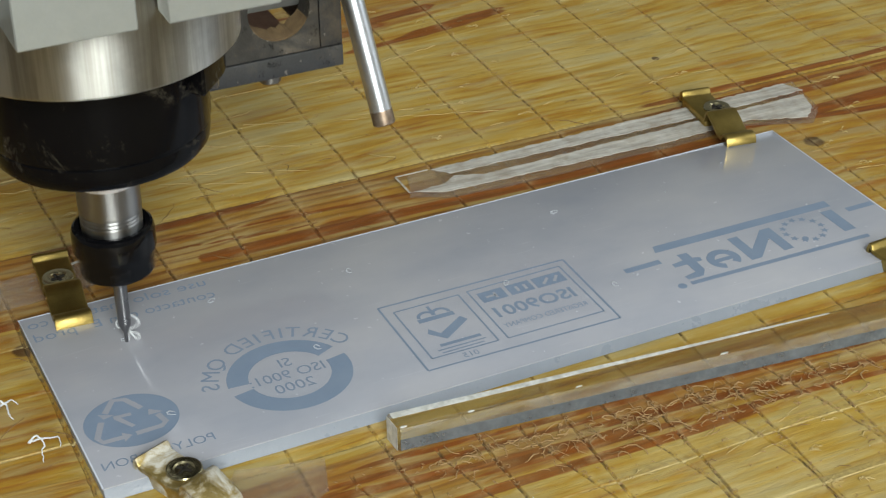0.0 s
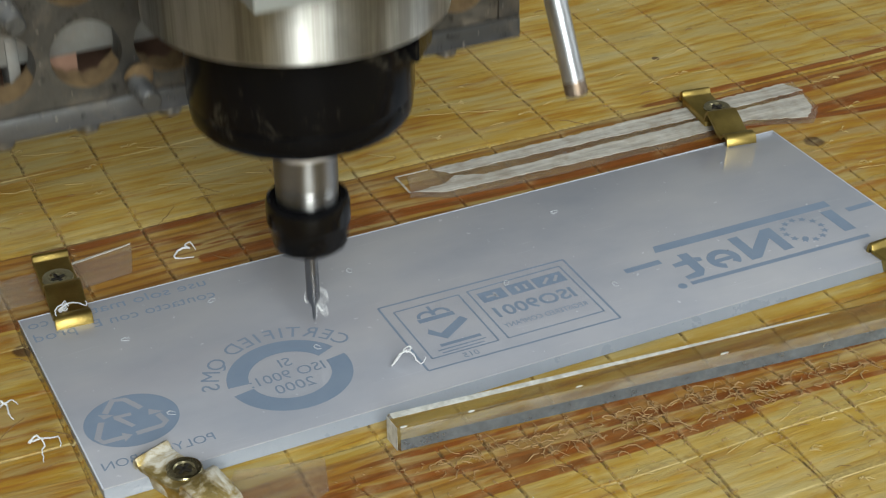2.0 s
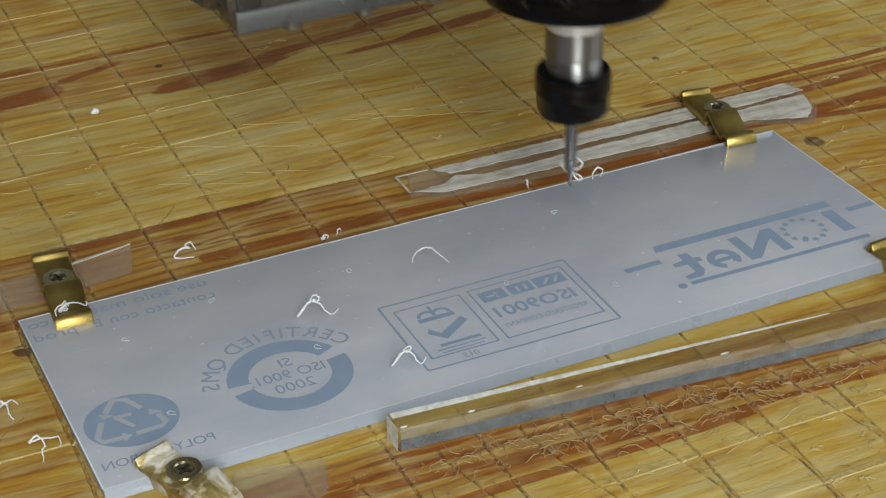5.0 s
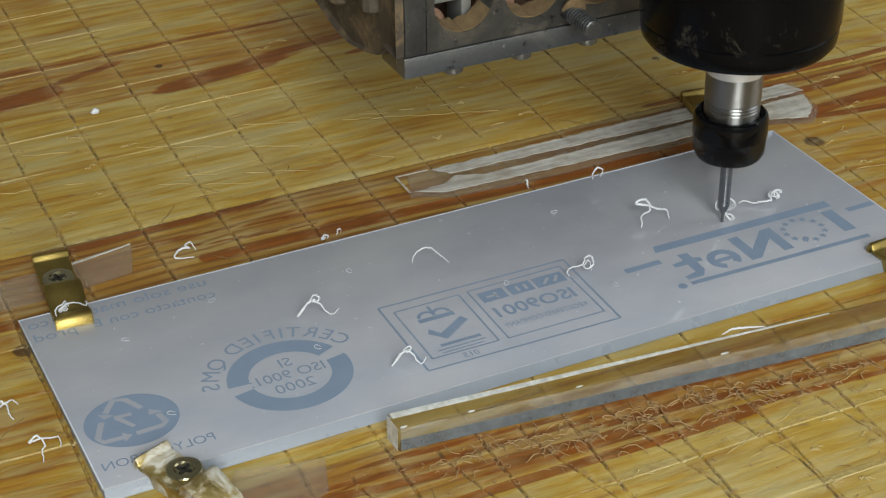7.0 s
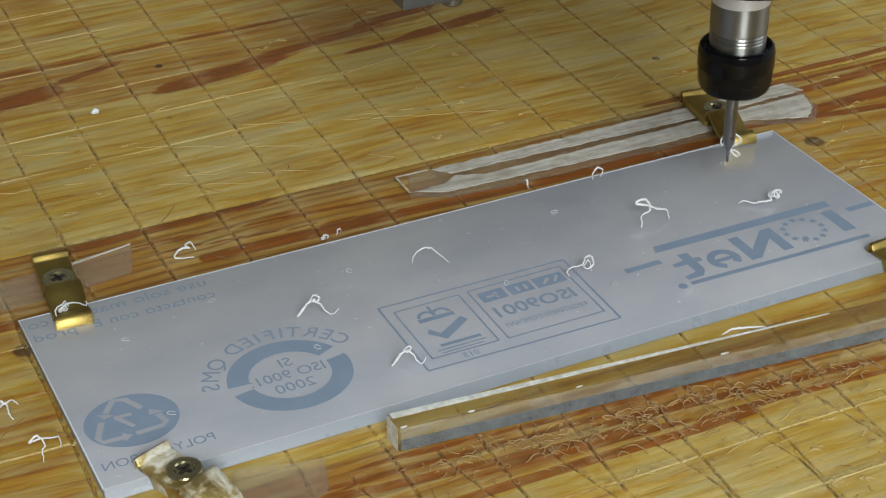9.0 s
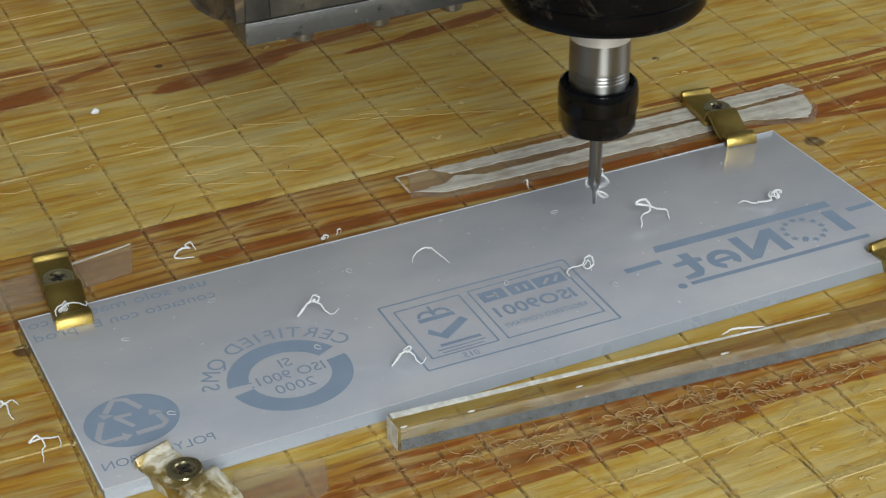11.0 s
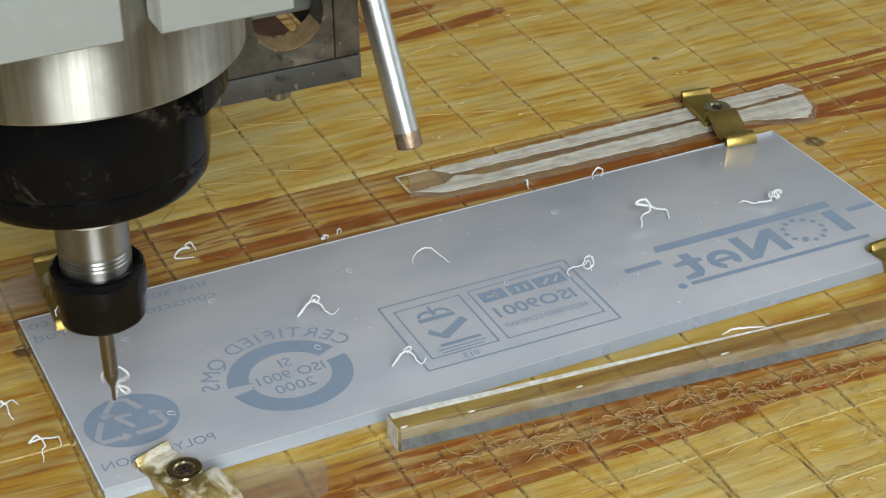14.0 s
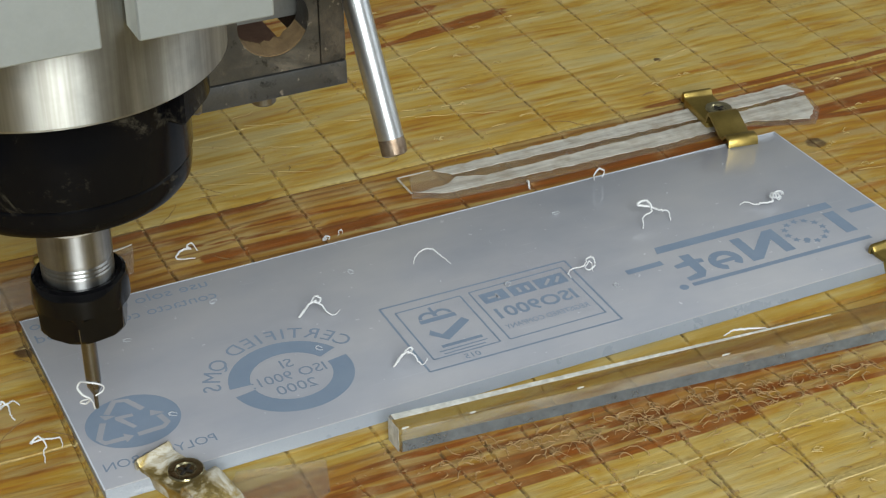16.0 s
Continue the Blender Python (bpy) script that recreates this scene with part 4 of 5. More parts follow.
def carriage():
    y0, y1, z0, z1 = 38.0, 45.0, 47.4, 210.0
    cx = [-66.5, -46.2, -27.0, -7.5]
    cells = []
    for sgn in (1, -1):
        for i, hx in enumerate((-56.2, -36.6, -17.4)):
            a, b = cx[i], cx[i + 1]
            if sgn < 0:
                a, b, hx = -b, -a, -hx
            cells.append((a, b, 49.6, 69.2, (hx, 59.4, 8.2)))
            up = hx - 3.4 * (1 if hx < 0 else -1)
            cells.append((a, b, 69.2, 90.0, (max(a + 8.5, min(b - 8.5, up)), 79.4, 8.2)))
    bm = plate_with_holes(-72, 72, z0, z1, y0, y1, cells)
    bmesh.ops.remove_doubles(bm, verts=bm.verts[:], dist=0.01)
    bm = join(bm, box(-66.5, 66.5, y0, y1, z0, 49.6), box(-66.5, 66.5, y0, y1, 90.0, z1), box(-7.5, 7.5, y0, y1, 49.6, 90.0))
    face = part("face_plate", bm, STEEL, HEAD, "grey steel plate with round holes", smooth=30)
    for s in (-1, 1):
        a, b = sorted((66.7 * s, 72.6 * s))
        part("side_plate", box(a, b, 37.7, 92, 47.4, 210, 0.3), STEEL, HEAD)
    part("base_bar", box(-73, 72.6, 37.5, 52, 41.6, 47.2, 0.2), STEEL_BAR, HEAD, "ground steel bar under the plate")
    # back wall coloured black for the shade inside the cavity
    part("back_plate", box(-66, 66, 84, 90, 47, 210), CAVITY, HEAD, "inside of the carriage, blackened to stand for its shade")
    part("inner_floor", box(-66, 66, 52.2, 84, 41.8, 43.4), RUST, HEAD, "rusty inside ledge")
    part("inner_rail", box(-66, 66, 47.5, 58, 55.6, 69, 0.5), INNER, HEAD, "pale aluminium rail behind the holes")
    part("inner_rail", box(-66, 66, 47.5, 58, 84.0, 95, 0.5), INNER, HEAD, "pale aluminium rail behind the holes")
    for x in (-46.2, 24.0):
        part("iron_block", box(x, x + 9.8, 48.5, 60, 43.4, 55.6, 0.5), RUST, HEAD, "rusty iron block")
    part("inner_bolt", rod((-61, 48, 50), (-61, 66, 48), 4.6, 16, 0.8), RUST, HEAD)
    part("inner_post", box(-52.6, -49.8, 47, 56, 43.4, 62, 0.3), INNER, HEAD)
    part("inner_bolt", rod((54, 43, 63), (58, 60, 53), 2.6, 16, 0.5), RUST, HEAD)
    for x in (-40.0, 52.0):
        part("inner_bolt", rod((x, 46.5, 76), (x, 60, 76), 5.2, 16, 1.2, 6.2), RUST, HEAD)
    # drifts of sawdust in the holes
    rnd = random.Random(9)
    for i, (a, b, c, d, (hx, hz, r)) in enumerate(cells):
        bm = bmesh.new()
        lo, hi = (205, 335)
        prev = None
        for k in range(15):
            t = k / 14
            ang = radians(lo + (hi - lo) * t)
            thick = (0.55 + rnd.uniform(-0.35, 0.4)) * math.sin(math.pi * t) + 0.08
            row = []
            for yy, m in ((38.3, 0.5), (41, 1.0), (44.8, 1.6)):
                rr = r - 0.02
                row.append((bm.verts.new((hx + rr * math.cos(ang), yy, hz + rr * math.sin(ang))), bm.verts.new((hx + (rr - thick * m) * math.cos(ang), yy, hz + (rr - thick * m) * math.sin(ang)))))
            if prev:
                for (p0, p1), (q0, q1) in zip(zip(prev, prev[1:]), zip(row, row[1:])):
                    bm.faces.new((p0[1], p1[1], q1[1], q0[1]))
                bm.faces.new((prev[0][0], prev[0][1], row[0][1], row[0][0]))
            prev = row
        part("sawdust_drift", bm, SAWDUST, face, "orange sawdust lying in the hole")
    # studs, pins
    for x, z, out in ((-26.4, 51.2, 24.4), (-53.6, 74.8, 24.6), (26.4, 51.2, 26.0)):
        prof = [(2.4, 0.0)]
        n = 8
        ln = 38 - out
        for k in range(n):
            zz = ln * (0.25 + 0.70 * k / n)
            prof += [(2.5, zz), (2.5, zz + ln * 0.025), (1.6, zz + ln * 0.04), (1.6, zz + ln * 0.07)]
        prof += [(2.45, ln * 0.955), (2.45, ln - 0.3), (2.1, ln)]
        bm = lathe(prof, 20)
        bm.transform(Matrix.Translation((x, 38.0, z)) @ Vector((0, -1, 0)).to_track_quat("Z", "Y").to_matrix().to_4x4())
        stud = part("threaded_stud", bm, STEEL_BAR, HEAD, "threaded steel stud with a flat end", smooth=20)
    part("sawdust_clump", rod((-25.6, 38.2, 53.0), (-25.0, 34.0, 51.0), 3.6, 12, 1.2, 2.6), SAWDUST, HEAD, "sawdust caked round the stud")
    for x in (-57, -37.2, -17.4, 14.5, 34.5, 54.6):
        part("dowel_pin", rod((x, 43.5, 41.8), (x, 43.5, 38.2), 2.9, 20, 0.4), PIN, HEAD)
    part("dowel_pin", rod((-69, 64, 44), (-69, 64, 39.0), 2.6, 20, 0.4), PIN, HEAD)
    # rough casting behind the plate's end
    rnd = random.Random(3)
    out = [(38.4, 47.4), (46.5, 47.2), (50.5, 43.4), (58, 41.0), (71, 38.4), (80, 39.6), (88, 41.4), (97, 42.0), (105.5, 43.8), (104, 52), (100, 64), (103, 90), (103, 140), (38.4, 140)]
    bm = bmesh.new()
    grid = []
    for xx, sh in ((-73.6, 0.9), (-74.6, 0.0), (-74.2, 0.0), (-67.4, 0.0)):
        grid.append([bm.verts.new((xx + (rnd.uniform(-0.5, 0.5) if xx == -74.6 else 0), yy - (sh if yy > 50 else -sh), zz + (sh if zz < 60 else 0))) for yy, zz in out])
    for a, b in zip(grid, grid[1:]):
        for i in range(len(out)):
            j = (i + 1) % len(out)
            bm.faces.new((a[i], a[j], b[j], b[i]))
    bm.faces.new(grid[0])
    bm.faces.new(grid[-1])
    part("side_casting", bm, CASTING, HEAD, "brown dust-caked casting on the carriage end", smooth=30)
    for yy, zz in ((54, 72), (76, 66)):
        part("casting_rib", rod((-74.2, yy, zz - 18), (-75.2, yy + 3, zz + 60), 3.2, 10, 1.0), CASTING, HEAD)


carriage()


def spindle():
    part("housing", lathe([(24.0, 79.5), (31.6, 79.5), (32.3, 80.2), (32.4, 108), (32.4, 210)], 96), BODY, HEAD, "bright turned metal spindle housing")
    cap = part("end_cap", lathe([(8.4, 53.7), (20.8, 53.7), (22.8, 54.2), (23.8, 55.5), (24.1, 57.4), (24.1, 59.4), (23.8, 59.7), (24.3, 60.1), (24.45, 60.6), (24.5, 70.5), (24.5, 79.5)], 96), BLACK, HEAD, "black end cap smeared with dust", smooth=30)
    ear = [(18, -21.5), (24.6, -13.6), (26.6, -10.2), (27.6, -6), (27.2, -1), (25, 4), (19, 8), (14, 0), (12, -14)]
    part("cap_ear", prism(ear, 70.2, 79.4, 0.6), BLACK, cap, "black ear beside the cap")
    part("cap_screw", rod((23.0, -9.5, 68.5), (24.6, -10.2, 68.5), 2.2, 16, 0.4), PIN, cap)
    # split aluminium clamp round the housing
    for pts in ([(-22.4, -39), (1.0, -39), (1.0, -30), (-14, -29.6), (-22.4, -24)], [(7.0, -39), (30, -39), (30, -14), (26, -19.6), (15, -29), (7.0, -31.8)]):
        part("clamp_jaw", prism(pts, 96.0, 150.0, 0.3), ALU, HEAD, "sawn aluminium clamp jaw")
    part("clamp_wing", prism([(-40, -8.6), (-21.6, -20.4), (-22.6, -23.8), (-42, -11)], 96.2, 150.0, 0.3), ALU, HEAD, "sawn aluminium clamp wing")
    part("clamp_bridge", box(-40, 40, 32.0, 38.2, 96, 150, 0.4), ALU, HEAD)
    part("clamp_bridge", box(-43, -33.6, -10, 38.2, 97, 150, 0.4), ALU, HEAD)
    part("clamp_bridge", box(33.6, 40, -10, 38.2, 97, 150, 0.4), ALU, HEAD)


spindle()

tip = Vector((65.9, -3.8, 45.0))
lean = Vector((-0.101, 0.36, 1.0))
nozzle = part("nozzle_rod", rod((0, 0, 0), (0, 0, 92), 2.65, 32, 0.35), ROD, HEAD, "thin polished metal rod with a worn tip")
nozzle.matrix_local = Matrix.Translation(tip * MM) @ lean.to_track_quat("Z", "Y").to_matrix().to_4x4()
TIP = worn("browned_steel", (0.42, 0.35, 0.28), (0.16, 0.10, 0.06), 0.4, 0.9, 260, 1500, 0.9, 0.3)
part("worn_tip", lathe([(2.3, -0.03), (2.68, 0.3), (2.68, 3.4), (2.62, 3.6)], 32), TIP, nozzle, "brown worn tip of the rod")
# black disc stands for the shade in the bore
part("nozzle_bore", rod((0, 0, -0.1), (0, 0, 0.3), 1.5, 16), CAVITY, nozzle)
part("rod_bracket", box(52, 64, 21, 38, 122, 132, 0.4), ALU, HEAD)

# spinning shaft with nut and drill
bm = lathe([(6.2, 30.0), (6.9, 31), (7.05, 35.0), (6.85, 35.3), (7.05, 35.8), (6.85, 36.2), (7.05, 36.7), (6.85, 37.1), (7.05, 37.6), (7.1, 38.2), (7.1, 55.6), (7.1, 60)], 72)
for v in bm.verts:
    if v.co.z > 43 * 1 and abs(v.co.x) > 6.3:
        v.co.x = math.copysign(6.3, v.co.x)
ROTOR = part("shaft", bm, SHAFT, HEAD, "turned steel spindle shaft", smooth=30)


def nut():
    """A collet nut: round shoulder above, six flats below."""
    bm = lathe([(7.2, 32.6), (7.5, 33.4), (8.5, 33.6), (9.1, 33.2), (9.45, 32.2), (9.5, 30.4), (9.5, 27.8), (9.4, 27.0), (9.3, 25.8), (9.2, 24.0), (9.0, 22.5), (8.4, 21.6), (2.2, 21.5)], 96)
    for v in bm.verts:
        r, a = math.hypot(v.co.x, v.co.y), math.atan2(v.co.y, v.co.x)
        if v.co.z < 27.4 and r > 7:
            flat = 8.15 / math.cos((a % (math.pi / 3)) - math.pi / 6)
            k = min(r, flat)
            v.co.x, v.co.y = k * math.cos(a), k * math.sin(a)
    return bm


part("collet_nut", nut(), NUT, ROTOR, "glossy black collet nut with hexagon flats", smooth=25)
# glare of the spinning flats, put in as a ring of paler metal
FLAT_GLARE = worn("pale_flat_glare", (0.80, 0.80, 0.83), (0.66, 0.66, 0.70), 0.5, 0.75, 120, 1500, 0.4, 0.05)
part("glare_band", lathe([(6.9, 44.6), (7.16, 44.8), (7.16, 54.0), (6.9, 54.2)], 72), FLAT_GLARE, ROTOR, "bright band on the shaft, standing for the glare of its flats", smooth=30)
# glints on the hexagon's edges, added as thin pale tubes
for k in range(6):
    a, b = radians(60 * k), radians(60 * k + 60)
    part("nut_edge_glint", tube([(9.22 * math.cos(a), 9.22 * math.sin(a), z) for z in (26.2, 24.6, 23.0)] + [(8.5 * math.cos(a), 8.5 * math.sin(a), 21.75), (8.5 * math.cos(b), 8.5 * math.sin(b), 21.75)], 0.1, 5, 0.3), PIN, ROTOR, "pale line on the nut's edge, standing for its glint")
part("drill_bit", lathe([(0.05, 0.0), (0.42, 0.5), (0.45, 3.4), (0.55, 3.8), (1.5, 6.0), (1.55, 7.0), (1.55, 22.4)], 24), BIT, ROTOR, "dark carbide drill with a thin tip", smooth=40)

turn = Matrix.Rotation(radians(-35.4), 3, "Z")
coil = [(-0.6, -0.6, 0.6), (-1.3, -1.0, 4.6), (-3.6, -0.8, 4.4), (-4.9, -0.6, 3.2), (-3.2, -0.4, 2.6), (-1.4, -1.6, 5.6), (-3.6, -1.4, 7.0), (-5.1, -0.8, 9.2), (-4.0, -0.6, 11.4), (-1.5, -1.8, 12.3), (1.0, -1.9, 12.0), (2.9, -0.8, 10.0), (2.4, -0.6, 7.8), (0.4, -1.8, 7.0)]
part("wound_thread", tube(smooth_path([turn @ Vector((q[0] * 0.66, q[1] * 0.8, q[2] * 0.62)) for q in coil], 5), 0.25, 6, 0.4), SWARF, ROTOR, "white plastic thread wound on the drill")

# ---- swarf ----


def curl_path(kind, size, rnd):
    s = size
    if kind == "loop":
        c = [(-0.55 * s, -0.1 * s, 0.03 * s), (-0.42 * s, 0.0, 0.3 * s), (-0.2 * s, 0.02 * s, 0.42 * s), (0.0, 0.15 * s, 0.35 * s), (-0.05 * s, 0.2 * s, 0.12 * s), (-0.3 * s, 0.1 * s, 0.1 * s),
             (-0.28 * s, -0.05 * s, 0.38 * s), (0.05 * s, -0.05 * s, 0.36 * s), (0.3 * s, 0.0, 0.2 * s), (0.5 * s, -0.05 * s, 0.04 * s), (0.62 * s, 0.08 * s, 0.12 * s)]
    elif kind == "teepee":
        c = [(-0.5 * s, -0.03 * s, 0.03 * s), (-0.3 * s, 0.0, 0.3 * s), (-0.06 * s, 0.02 * s, 0.6 * s), (0.08 * s, 0.05 * s, 0.74 * s), (0.17 * s, 0.05 * s, 0.6 * s), (0.05 * s, 0.02 * s, 0.48 * s), (-0.04 * s, 0.0, 0.58 * s),
             (0.2 * s, 0.0, 0.42 * s), (0.42 * s, -0.04 * s, 0.14 * s), (0.56 * s, -0.08 * s, 0.04 * s), (0.72 * s, 0.0, 0.2 * s)]
    elif kind == "lasso":
        c = [(-0.62 * s, -0.25 * s, 0.03 * s), (-0.66 * s, -0.1 * s, 0.15 * s), (-0.5 * s, 0.0, 0.3 * s), (0.0, 0.02 * s, 0.42 * s), (0.15 * s, 0.04 * s, 0.78 * s), (0.42 * s, 0.05 * s, 0.74 * s), (0.5 * s, 0.03 * s, 0.38 * s), (0.28 * s, 0.0, 0.2 * s), (0.04 * s, 0.0, 0.36 * s),
             (0.3 * s, 0.04 * s, 0.62 * s), (0.5 * s, 0.0, 0.08 * s)]
    elif kind == "arch":
        c = [(-0.5 * s, 0.0, 0.06 * s), (-0.52 * s, 0.05 * s, 0.2 * s), (-0.35 * s, 0.12 * s, 0.4 * s), (-0.05 * s, 0.1 * s, 0.46 * s), (0.25 * s, 0.0, 0.3 * s), (0.5 * s, -0.1 * s, 0.06 * s)]
    elif kind == "hook":
        c = [(0.5 * s, 0.2 * s, 0.1 * s), (0.3 * s, 0.32 * s, 0.4 * s), (0.1 * s, 0.3 * s, 0.3 * s), (0.25 * s, 0.28 * s, 0.15 * s), (0.0, 0.25 * s, 0.2 * s), (-0.35 * s, 0.1 * s, 0.16 * s), (-0.42 * s, -0.2 * s, 0.08 * s), (-0.1 * s, -0.3 * s, 0.05 * s), (0.35 * s, -0.25 * s, 0.05 * s)]
    elif kind == "ring":
        c = [(-0.3 * s, 0, 0.03 * s), (-0.34 * s, 0, 0.4 * s), (0.0, 0.05 * s, 0.62 * s), (0.34 * s, 0.02 * s, 0.4 * s), (0.2 * s, -0.04 * s, 0.12 * s)]
    elif kind == "zig":
        c = [(-0.5 * s, -0.2 * s, 0.05 * s), (-0.35 * s, 0.0, 0.25 * s), (-0.1 * s, 0.05 * s, 0.3 * s), (-0.05 * s, 0.3 * s, 0.5 * s), (-0.3 * s, 0.35 * s, 0.42 * s), (-0.05 * s, 0.2 * s, 0.35 * s), (0.2 * s, 0.02 * s, 0.3 * s), (0.4 * s, -0.02 * s, 0.2 * s), (0.3 * s, -0.25 * s, 0.05 * s)]
    elif kind == "snake":
        c = [(-0.6 * s, 0.0, 0.05 * s), (-0.42 * s, 0.05 * s, 0.12 * s), (-0.25 * s, -0.05 * s, 0.05 * s), (0.0, -0.07 * s, 0.10 * s), (0.25 * s, -0.04 * s, 0.1 * s), (0.35 * s, 0.1 * s, 0.2 * s), (0.5 * s, 0.12 * s, 0.24 * s), (0.55 * s, 0.05 * s, 0.15 * s), (0.4 * s, 0.0, 0.12 * s), (0.38 * s, 0.08 * s, 0.3 * s), (0.52 * s, 0.1 * s, 0.3 * s)]
    else:
        c = [(-0.5 * s, 0.0, 0.05 * s), (-0.2 * s, 0.06 * s, 0.07 * s), (0.15 * s, -0.03 * s, 0.06 * s), (0.5 * s, -0.1 * s, 0.05 * s)]
    c = [(x + rnd.uniform(-0.06, 0.06) * s, y + rnd.uniform(-0.04, 0.04) * s, max(z, 0.3)) for x, y, z in c]
    return [q + Vector((rnd.gauss(0, 0.10), rnd.gauss(0, 0.10), abs(rnd.gauss(0, 0.08)))) for q in smooth_path(c, 6)]


def swarf(kind, size, thick, label, seed, knot=False):
    rnd = random.Random(seed)
    bm = tube(curl_path(kind, size, rnd), thick * 1.0, 6, 0.6)
    if knot:
        for _ in range(2):
            r, tilt, cx = rnd.uniform(0.10, 0.17) * size, rnd.uniform(-0.7, 0.7), (rnd.uniform(0.36, 0.48) if kind == "snake" else rnd.uniform(-0.32, 0.12)) * size
            a = [(cx + r * math.cos(k), 0.3 * r * k / 6 + r * math.sin(k) * math.sin(tilt), 0.24 * size + r * math.sin(k) * math.cos(tilt) + 0.2) for k in (0.7 * j for j in range(9))]
            bm = join(bm, tube(smooth_path(a, 3), thick * 0.85, 5, 0.4))
    if kind == "teepee":
        bm = join(bm, tube([(-0.5 * size, -0.03 * size, 0.25), (-0.36 * size, 0.03 * size, 0.2 * size), (-0.2 * size, -0.03 * size, 0.5 * size), (0.06 * size, 0.03 * size, 0.6 * size)], thick * 1.35, 6, 0.5))
    ob = link("plastic_curl", bm, SWARF)
    return tagged(ob, label, "swarf", "plastic curls")


# kind, size, thickness, place, turn, knot, time of leaving the drill (0: there from the start)
CURLS = [("loop", 8, 0.26, 11.8, -4.6, 4.4, 20, True, 0.05), ("hook", 6.4, 0.3, 46.8, 15.4, 0.05, -10, False, 0.9), ("teepee", 7.6, 0.25, 64.6, -29.6, 3.05, -18, False, 2.72),
         ("teepee", 6.6, 0.26, 76.0, -58.0, 3.05, -14, False, 1.52), ("arch", 9, 0.2, 99.8, -20.4, 3.05, -16, False, 2.74), ("ring", 2.2, 0.26, 82.1, 6.6, 0.05, 0, True, 2.82), ("ring", 2.8, 0.16, 86.4, 7.4, 0.05, 30, False, 2.84),
         ("ring", 3.6, 0.3, 142.3, 8.0, 0.05, 70, False, 4.5), ("ring", 5.4, 0.26, 159.0, -0.9, 3.05, 10, False, 4.7), ("zig", 10.0, 0.36, 161.2, -26.8, 3.05, 5, False, 6.0),
         ("snake", 9.6, 0.32, 191.0, -31.8, 3.05, -14, True, 6.05), ("lasso", 5.6, 0.24, 131.6, -41.2, 3.05, -16, False, 5.4), ("flat", 10.5, 0.28, 149.1, -84.9, 6.86, -4, False, 5.5),
         ("zig", 6.5, 0.3, -9.6, -31.5, 0.05, 70, False, 0), ("zig", 8.0, 0.26, -5.4, -49.5, 0.05, 40, False, 0), ("ring", 2.0, 0.75, 48.2, 104.6, 0.05, 0, True, 0)]
WORDS = {"teepee": "propped-up twisted white plastic curl", "lasso": "looped white plastic thread with a tail", "hook": "hooked white plastic curl", "loop": "tangled white plastic curl", "arch": "arched white plastic thread", "ring": "small round white plastic curl", "zig": "crooked white plastic curl", "snake": "wavy white plastic curl", "flat": "thin flat white plastic thread"}
SWARF_THINGS = []
for i, (kind, size, thick, x, y, z, turn, knot, born) in enumerate(CURLS):
    where = "on the sheet" if z > 3 and z < 4 else ("on the clear bar" if z > 6 else ("on the clamp" if z > 4 else "on the board"))
    ob = swarf(kind, size, thick, WORDS[kind] + " lying " + where, 30 + i, knot)
    ob.matrix_world = pose(x * MM, y * MM, z * MM, 0, 0, turn)
    SWARF_THINGS.append((ob, x, y, z, turn, born))


def burrs():
    """Rings of raised plastic round the drilled holes."""
    for x, y in ((21.0, -19.6), (44.6, -12.6), (60.4, -42.6), (80.0, -14.8), (112.6, -37.2), (139.9, -11.8), (21.8, -52.2), (136.4, -49.6)):
        bm = tube([((0.8 + 0.25 * math.sin(2 * a + x)) * math.cos(a), (0.8 + 0.25 * math.sin(2 * a + x)) * math.sin(a), 3.1 + 0.3 * math.sin(3 * a) ** 2) for a in (0.45 * k for k in range(13))], 0.13, 5, 0.5)
        ob = link("drill_burr", bm, BURR)
        ob.matrix_world = pose(x * MM, y * MM, 0)
        tagged(ob, "raised white burr round a drilled hole", "burr", "burrs round the holes")


burrs()


